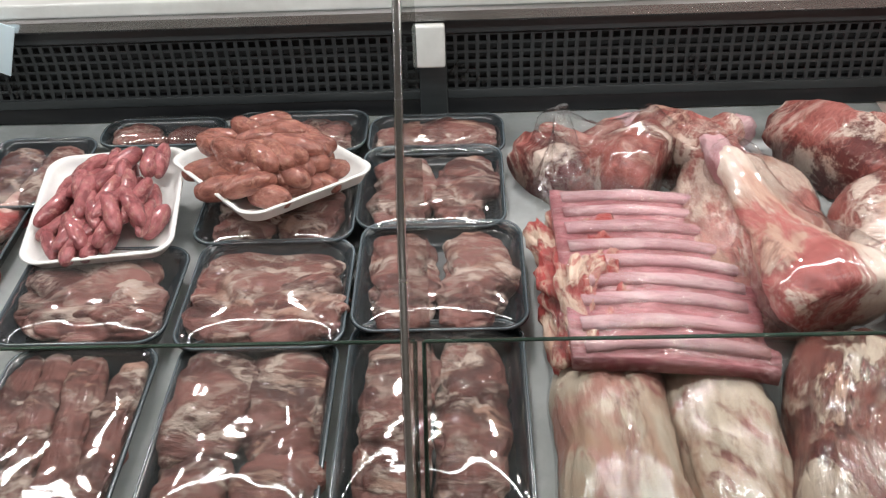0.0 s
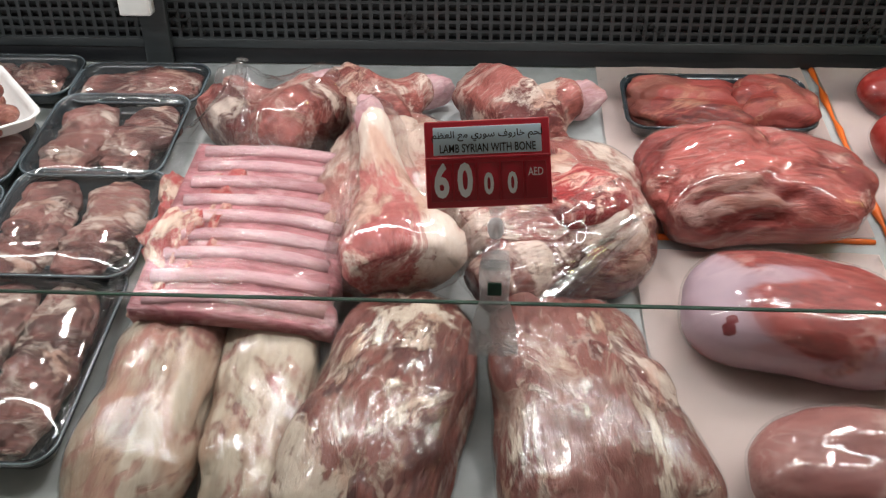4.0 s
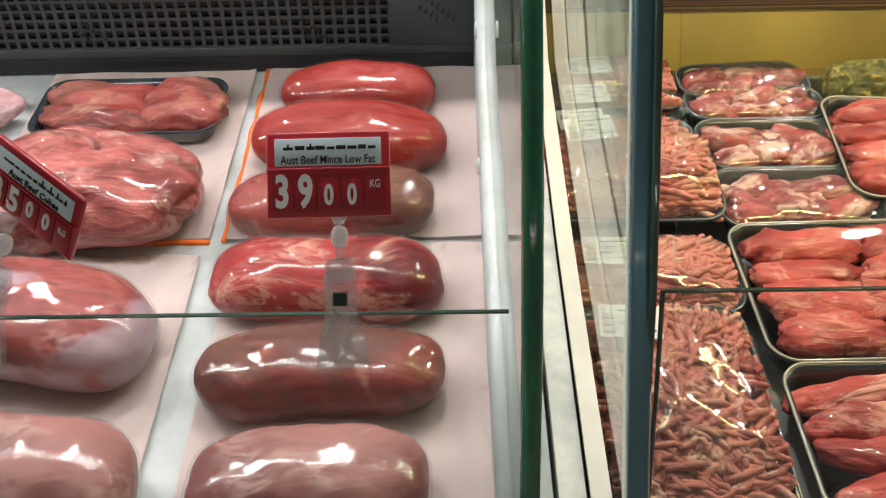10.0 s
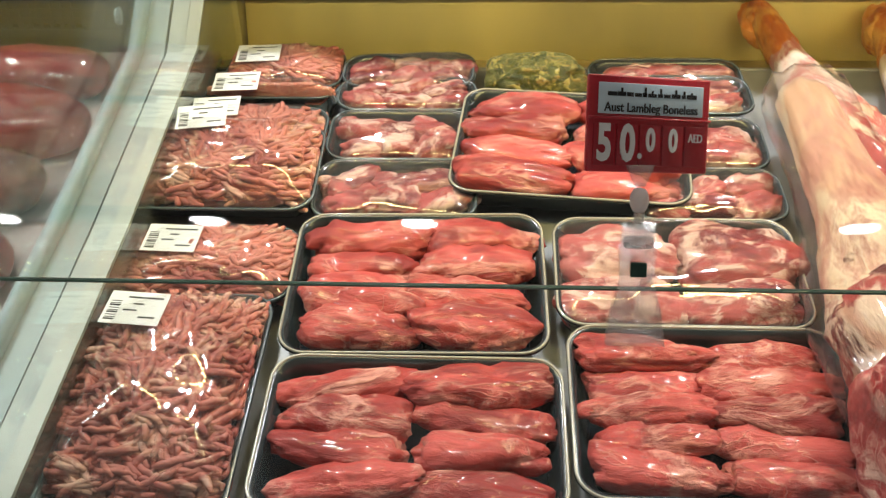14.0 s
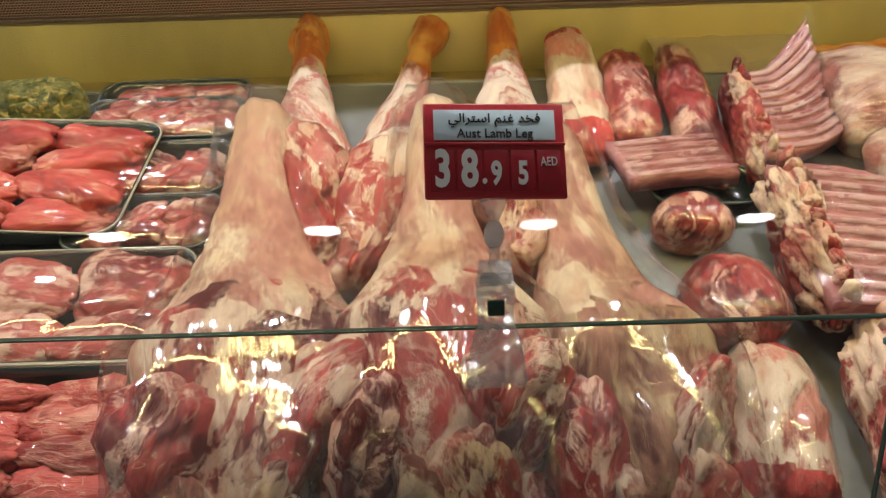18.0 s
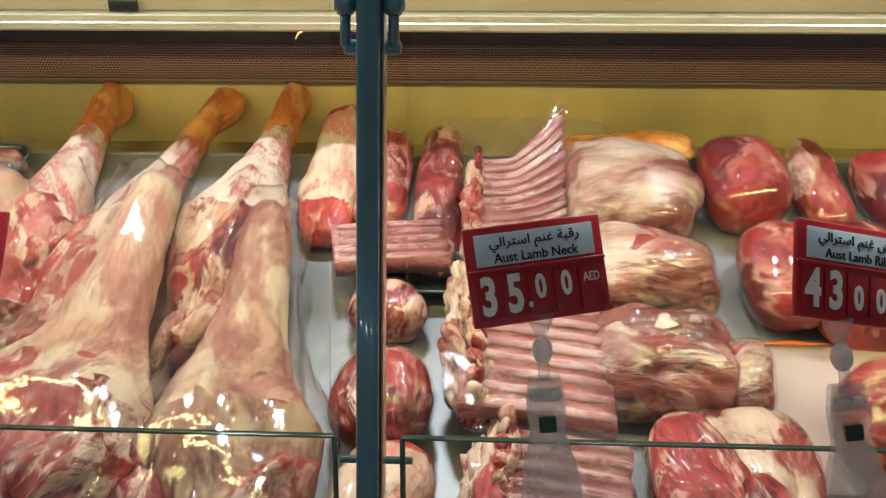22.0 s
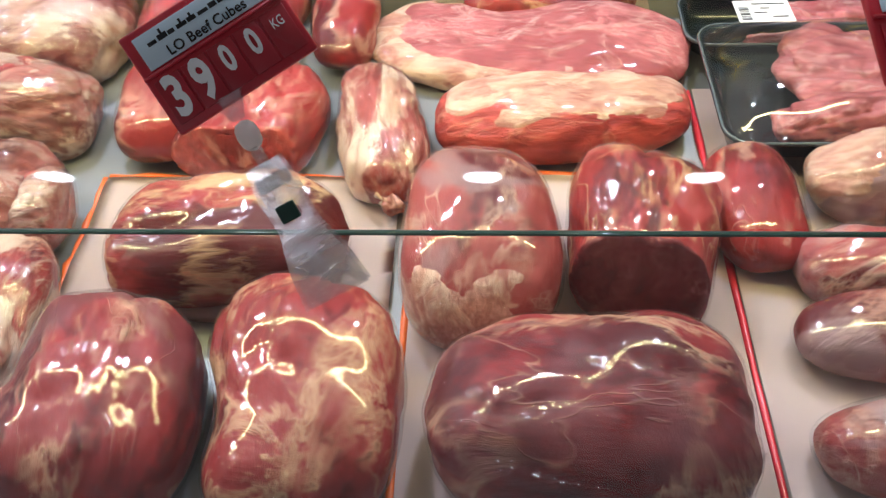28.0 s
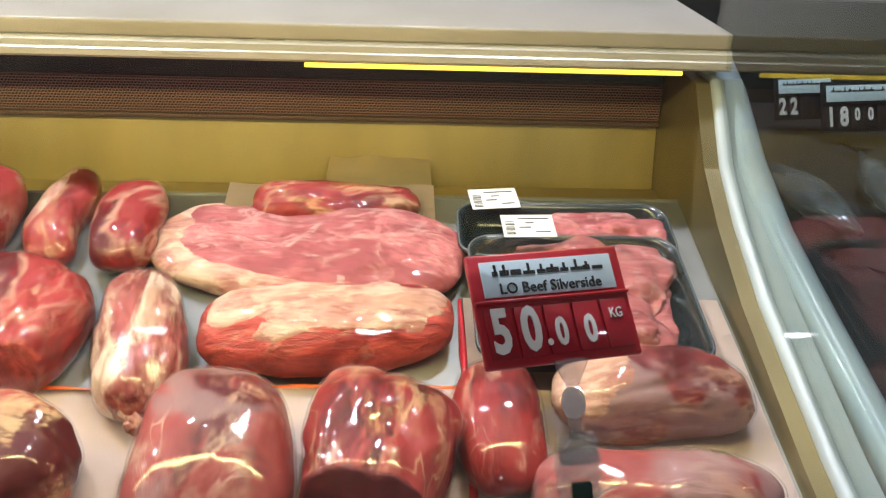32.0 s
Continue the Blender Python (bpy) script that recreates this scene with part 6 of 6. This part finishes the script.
leg(2.012, 1.215, 1.956, 0.764, 0.103, 0.075, 0, "lamb_haunch", "raw lamb leg with an orange shank end leaning on the back", LEGTOP, 66, bag=False, tip=SHANK, bulge=0.66, cut=RAGGED, group="lamb legs", tiplift=-0.002, shank=0.30)
leg(2.109, 1.232, 2.098, 0.769, 0.120, 0.086, 0, "lamb_haunch", "raw lamb leg with an orange shank end leaning on the back", LEGTOP, 67, bag=False, tip=SHANK, bulge=0.66, cut=RAGGED, group="lamb legs", tiplift=-0.002, shank=0.30)
leg(1.838, 0.968, 1.891, 0.483, 0.186, 0.108, 0.02, "lamb_haunch", "large fatty lamb leg in a clear plastic bag", LEGSKIN, 68, cut=RAGGED, group="lamb legs", loose=0.012, bulge=0.66, shank=0.34, point=0.8)
leg(2.024, 0.938, 2.027, 0.486, 0.167, 0.114, 0.034, "lamb_haunch", "large fatty lamb leg in a clear plastic bag", LEGSKIN, 69, cut=RAGGED, group="lamb legs", loose=0.012, bulge=0.66, shank=0.34, point=0.8)
leg(2.14, 0.922, 2.173, 0.495, 0.151, 0.101, 0.02, "lamb_haunch", "large fatty lamb leg in a clear plastic bag", LEGSKIN, 70, cut=AMBER, group="lamb legs", loose=0.012, bulge=0.66, shank=0.34, point=0.8)
roast(2.187, 1.06, 90, 0.249, 0.063, 0.045, 0, "lamb_neck", "pale lamb neck cylinder standing at the back", "lamb neck", CREAM, 71, power=3.6, wrap=False, ends=CUTRED, groove=0.3, bent=0.08)
roast(2.245, 1.049, 90, 0.172, 0.066, 0.048, 0, "lamb_neck", "red lamb neck with orange fat at the back", "lamb neck", LAMBRED, 72, power=3.0)
rack(2.267, 0.912, 12, 0.120, 0.072, 0.031, 0.02, "small piece of lamb ribs, cut end up", 5, 73, spine=False)
roast(2.315, 1.019, 90, 0.268, 0.056, 0.045, 0, "lamb_chop", "thin red lamb chop standing on edge", "meat", LAMBRED, 74)
roast(2.274, 0.827, 90, 0.055, 0.075, 0.054, 0, "lamb_neck", "round slice of lamb neck in film", "lamb neck", LAMBRED, 75, power=2.2, rough=0.05)
neck_end = roast(2.276, 0.710, 90, 0.103, 0.086, 0.062, 0.012, "lamb_neck", "round lamb neck end with bone chips in film", "lamb neck", LAMBRED, 76, power=2.2, rough=0.05)
for k in range(5):
    part("bone_chip", shaped(0.012, 0.006, 0.006, 200 + k, 2.6, 0.15, 0, 2), BONE, neck_end, "" if k else "pale bone chip", m=pose(-0.026 + 0.006 * math.sin(k * 2.2), -0.016 + 0.008 * k, 0.0555 - 0.002 * abs(k - 2), 0, 18, 70 * k))
# black tray added to fill the dark gap below the small rib piece
tray(2.300, 0.888, 0, 0.115, 0.060, 0.020, 0, "foam_tray", "empty black foam tray added in the dark gap under lamb ribs", "tray", "none", 124, cover=False)
roast(2.272, 0.590, 78, 0.165, 0.085, 0.072, 0, "lamb_neck", "pale lamb neck cylinder lying by the glass", "lamb neck", CREAM, 77, power=3.4, ends=CUTRED)
rack(2.402, 0.957, 0, 0.102, 0.158, 0.059, 0.01, "rack of lamb ribs with a peaked corner at the back", 10, 78, skew=0.42, peak=0.12)
rack(2.411, 0.77, 0, 0.132, 0.194, 0.063, 0.015, "rack of lamb ribs in creased film", 11, 79, chine=0.36)
rack(2.423, 0.589, -6, 0.118, 0.179, 0.066, 0.0, "rack of lamb ribs in creased film by the glass", 11, 80, chine=0.36)
roast(2.512, 1.011, 0, 0.136, 0.156, 0.079, 0, "lamb_shoulder", "pale fatty lamb shoulder in film at the back", "meat", LAMBFAT, 81, power=3.8)
roast(2.532, 1.082, 0, 0.141, 0.054, 0.025, 0.03, "lamb_flap", "orange fatty lamb flap on yellow paper", "meat", SHANK, 82, wrap=False)
roast(2.532, 0.880, 0, 0.136, 0.104, 0.074, 0, "lamb_joint", "pale lamb joint in shiny creased film", "meat", LAMBFAT, 83, power=3.8, mixed=(LAMBFAT, LAMBRED))
roast(2.530, 0.766, 0, 0.134, 0.104, 0.070, 0, "lamb_joint", "ragged lamb joint with fat in shiny film", "meat", LAMB, 84, power=3.8, mixed=(LAMBRED, LAMBFAT, LAMB))
roast(2.560, 0.583, 90, 0.254, 0.136, 0.082, 0, "lamb_joint", "large ragged lamb joint in film by the glass", "meat", RAGGED, 85, power=3.6, mixed=(RAGGED, LAMBRED))
roast(2.599, 0.744, 0, 0.035, 0.073, 0.053, 0.01, "lamb_joint", "lamb joint in film with a twisted end", "meat", LAMB, 86, power=3.8, mixed=(LAMBFAT, LAMBRED))

# second counter: beef
sheet(2.759, 0.732, 0, 0.269, 0.167, 0, "pale paper sheet over an orange tray", ORANGE, 87, sides="lb")
sheet(3.036, 0.637, 0, 0.252, 0.369, 0, "pale paper sheet over an orange tray", ORANGE, 88, sides="lb")
sheet(3.299, 0.688, 0, 0.26, 0.514, 0, "pale paper sheet over a red-edged tray", REDPL, 89, sides="l")
sheet(3.026, 1.057, 0, 0.238, 0.164, 0, "yellowed paper sheet against the counter back", ORANGE, 90, sides="")
roast(2.654, 1.03, 90, 0.133, 0.092, 0.072, 0, "beef_joint", "small dark beef joint in film at the back", "meat", BEEF, 91, groove=0.15, rough=0.04, bent=0.1)
roast(2.746, 1.049, 90, 0.155, 0.054, 0.042, 0, "beef_joint", "narrow beef joint with fat in film at the back", "meat", VEINED, 92, fat=(0.4, 0.7, 0.3), groove=0.4, rough=0.06)
roast(2.821, 1.03, 90, 0.133, 0.068, 0.053, 0, "beef_joint", "deep red beef joint in film at the back", "meat", BEEF, 93, groove=0.15, rough=0.04, bent=0.1)
roast(2.668, 0.886, 90, 0.126, 0.082, 0.064, 0, "beef_joint", "red beef joint with a white fat seam in film", "meat", BEEF, 94, groove=0.15, rough=0.04, bent=0.1)
cut_roast(2.750, 0.868, 86, 0.150, 0.130, 0.066, 0, "beef_joint", "red beef joint with a flat cut face", "meat", BEEF, FIBROUS, 95)
roast(2.877, 0.86, 98, 0.176, 0.074, 0.058, 0, "beef_shank", "pale sinewy beef shank with a tied end", "meat", SINEW, 96, taper=-0.15, tie=True)
roast(2.766, 0.709, 0, 0.177, 0.1, 0.078, 0, "beef_roast", "large beef roast with yellow fat in shrink film", "meat", VEINED, 97, power=2.8, groove=0.4, rough=0.06)
roast(2.712, 0.544, 90, 0.179, 0.121, 0.094, 0, "beef_roast", "thick rounded beef roast in shiny shrink film", "meat", BLUISH, 98, groove=0.4, rough=0.06)
roast(2.851, 0.555, 90, 0.168, 0.124, 0.097, 0, "beef_roast", "thick rounded beef roast in shiny shrink film", "meat", VEINED, 99, groove=0.4, rough=0.06)
steak(3.013, 0.998, -6, 0.324, 0.143, 0.043, 0, "broad flat marbled beef silverside, unwrapped", MARBLED, 100)
steak(3.039, 0.876, 4, 0.23, 0.092, 0.057, 0, "thick fibrous beef silverside slab under a cream fat layer", FIBROUS, 101, cap=True)
roast(3.036, 1.072, 0, 0.180, 0.060, 0.046, 0.0, "beef_trim", "red beef piece with orange fat at the back", "meat", VEINED, 102, wrap=False, groove=0.4, rough=0.06)
roast(2.966, 0.7, 90, 0.161, 0.119, 0.093, 0, "beef_roast", "egg-shaped beef knuckle with pale sinew in film", "meat", CLOUDY, 103, fat=(-0.8, 0.2, -0.1), groove=0.15, rough=0.04, bent=0.1)
cut_roast(3.088, 0.701, 76, 0.146, 0.119, 0.101, 0, "beef_roast", "beef joint with a dark flat cut face in film", "meat", VEINED, DARKCUT, 104)
roast(3.041, 0.539, -6, 0.187, 0.143, 0.112, 0, "beef_roast", "large long beef roast with a bluish sheen in film", "meat", BLUISH, 105, power=2.9, groove=0.4, rough=0.06)
roast(3.19, 0.762, 90, 0.123, 0.07, 0.054, 0, "beef_joint", "rounded beef joint in film", "meat", BEEF, 106, groove=0.15, rough=0.04, bent=0.1)
tray(3.282, 1.02, 0, 0.227, 0.093, 0.024, 0.004, "meat_tray", "black foam tray with a beef cut and a white sticker", "tray of meat", "steak", 107, stick=(-0.32, 0.42, 6), cover=False)
tray(3.282, 0.905, 0, 0.212, 0.178, 0.026, 0.012, "meat_tray", "black foam tray with a broad marbled beef cut and a sticker", "tray of meat", "steak", 108, stick=(-0.22, 0.42, 2), dome=0.03)
roast(3.327, 0.794, 0, 0.167, 0.079, 0.062, 0, "beef_joint", "beef joint with yellow fat in shrink film", "meat", CLOUDY, 109, power=2.9, fat=(-0.95, 0.3, 0.35), groove=0.4, rough=0.06)
roast(3.307, 0.693, -3, 0.187, 0.071, 0.055, 0, "beef_roast", "long beef joint in shiny shrink film", "meat", CLOUDY, 110, power=3.0, groove=0.15, rough=0.04, bent=0.1)
roast(3.314, 0.627, -4, 0.228, 0.068, 0.053, 0, "beef_roast", "long pink-brown beef joint in shrink film", "meat", CLOUDY, 111, power=3.0, groove=0.15, rough=0.04, bent=0.1)
roast(3.312, 0.536, -4, 0.236, 0.073, 0.057, 0, "beef_roast", "long beef joint with cloudy film", "meat", CLOUDY, 112, power=3.0, groove=0.15, rough=0.04, bent=0.1)
bridging_paper(3.016, 3.143, 1.012, 1.018, 1.117, 3)
bridging_paper(2.306, 2.520, 1.012, 1.018, 1.117, 4)
bridging_paper(2.313, 2.424, 1.012, 1.018, 1.117, 5)

# price tags
price_tag(0.393, 0.512, 1.175, 3, 0.706, "LAMB SYRIAN WITH BONE", "\uFEE2\uFEC8\uFECC\uFEDF\uFE8D \uFECA\uFEE3 \uFEF1\uFEAD\uFEEE\uFEB3 \uFED1\uFEED\uFEAD\uFE8E\uFEA7 \uFEE2\uFEA4\uFEDF", "6000", "AED", "red price tag reading 60.00 for Syrian lamb with bone", 0.399, 113, 0.68, 0, edge=(0.4925, 1.078), turn=1.3, tilt=57.6)
price_tag(0.79, 0.515, 1.156, -25.8, 0.65, "Aust Beef Cubes", True, "3500", "KG", "tilted red price tag reading 35.00 for beef cubes", 0.752, 114, 0.9, -16, edge=(0.4925, 1.078), turn=-25.5, tilt=85)
price_tag(0.976, 0.518, 1.169, -0.3, 0.682, "Aust Beef Mince Low Fat", True, "3900", "KG", "red price tag reading 39.00 for low fat beef mince", 0.981, 115, 0.8, 0, edge=(0.4925, 1.078), turn=2.4, tilt=56.9)
price_tag(1.6, 0.505, 1.2, -10.7, 0.696, "Aust Lambleg Boneless", True, "5000", "AED", "red price tag reading 50.00 for boneless lamb leg", 1.594, 116, 0.88, 0, edge=(0.464, 1.113), turn=22.5, tilt=65.8)
price_tag(2.06, 0.502, 1.204, -5.5, 0.684, "Aust Lamb Leg", "\uFEF2\uFEDF\uFE8D\uFEAE\uFE98\uFEB3\uFE8D \uFEE2\uFEE8\uFECF \uFEAA\uFEA8\uFED3", "3895", "AED", "red price tag reading 38.95 for lamb leg", 2.058, 117, 0.95, 0, edge=(0.464, 1.113), turn=8.5, tilt=47.3)
price_tag(2.394, 0.496, 1.204, 1.4, 0.675, "Aust Lamb Neck", "\uFEF2\uFEDF\uFE8D\uFEAE\uFE98\uFEB3\uFE8D \uFEE2\uFEE8\uFECF \uFE94\uFE92\uFED7\uFEAD", "3500", "AED", "red price tag reading 35.00 for lamb neck", 2.402, 118, 0.95, 5, edge=(0.464, 1.113), turn=14.4, tilt=58.3)
price_tag(2.563, 0.504, 1.2, -18.1, 0.672, "Aust Lamb Ribs", "\uFEF2\uFEDF\uFE8D\uFEAE\uFE98\uFEB3\uFE8D \uFEE2\uFEE8\uFECF \uFEB6\uFEF3\uFEAD", "4300", "KG", "red price tag reading 43.00 for lamb ribs", 2.562, 119, 0.95, 9, edge=(0.464, 1.113), turn=23.2, tilt=54.8)
price_tag(2.85, 0.495, 1.196, 29.7, 0.657, "LO Beef Cubes", True, "3900", "KG", "tilted red price tag reading 39.00 for beef cubes", 2.888, 120, 0.95, 28, edge=(0.464, 1.113), turn=7.6, tilt=55.6)
price_tag(3.175, 0.507, 1.2, -3.3, 0.698, "LO Beef Silverside", True, "5000", "KG", "red price tag reading 50.00 for beef silverside", 3.187, 121, 0.95, 5, edge=(0.464, 1.113), turn=18.1, tilt=43.4)

# ---- the fish counter beyond the end ----
c3 = thing("fish_counter", "dark fish counter beyond the meat counters", "display counter", pose(0, 0, 0))
part("deck", extrude_profile([(0.45, 0.86), (1.6, 1.0), (1.6, 0.9), (0.45, 0.78)], 3.56, 5.2), DARK, c3, "dark wet display deck", False)
part("base_cabinet", box(3.56, 5.2, 0.47, 1.7, 0.08, 0.78, 0.01), WHITEP, c3)
part("back_panel", box(3.5, 5.2, 1.6, 1.62, 0.9, 1.17), GREYP, c3, "", False)
rf = random.Random(5)
for i in range(26):
    fx, fy = 3.64 + 0.13 * (i % 9) + rf.uniform(-0.02, 0.02), 0.62 + 0.30 * (i // 9) + rf.uniform(-0.03, 0.03)
    fish = thing("whole_fish", "dark grey whole fish on the fish counter", "fish", pose(fx, fy, 0.862 + 0.122 * (fy - 0.45), 7, 0, 90 + rf.uniform(-14, 14)), "fish on the counter")
    body = bmesh.new()
    tube([(0.26 * (k / 9 - 0.5), 0, 0.028) for k in range(10)], [0.006, 0.016, 0.025, 0.031, 0.033, 0.031, 0.026, 0.018, 0.010, 0.006], 14, body, 0.8)
    part("body", body, FISH, fish)
    tail = bmesh.new()
    tail.faces.new([tail.verts.new(p) for p in ((0.125, 0, 0.028), (0.165, 0.028, 0.030), (0.155, 0, 0.030), (0.165, -0.028, 0.030))])
    bmesh.ops.solidify(tail, geom=tail.faces[:], thickness=0.003)
    part("tail_fin", tail, FISH, fish)

price_tag(3.806, 1.455, 1.037, 3, 0.993, "", True, "1800", "", "black price tag reading 18.00 on the fish counter", None, 122, 0.9, 0, edge=(0.464, 1.113), face=BLACKP)
price_tag(3.736, 1.485, 1.041, 3, 0.867, "", True, "22", "", "black price tag reading 22 on the fish counter", None, 123, 0.9, 0, edge=(0.464, 1.113), face=BLACKP)
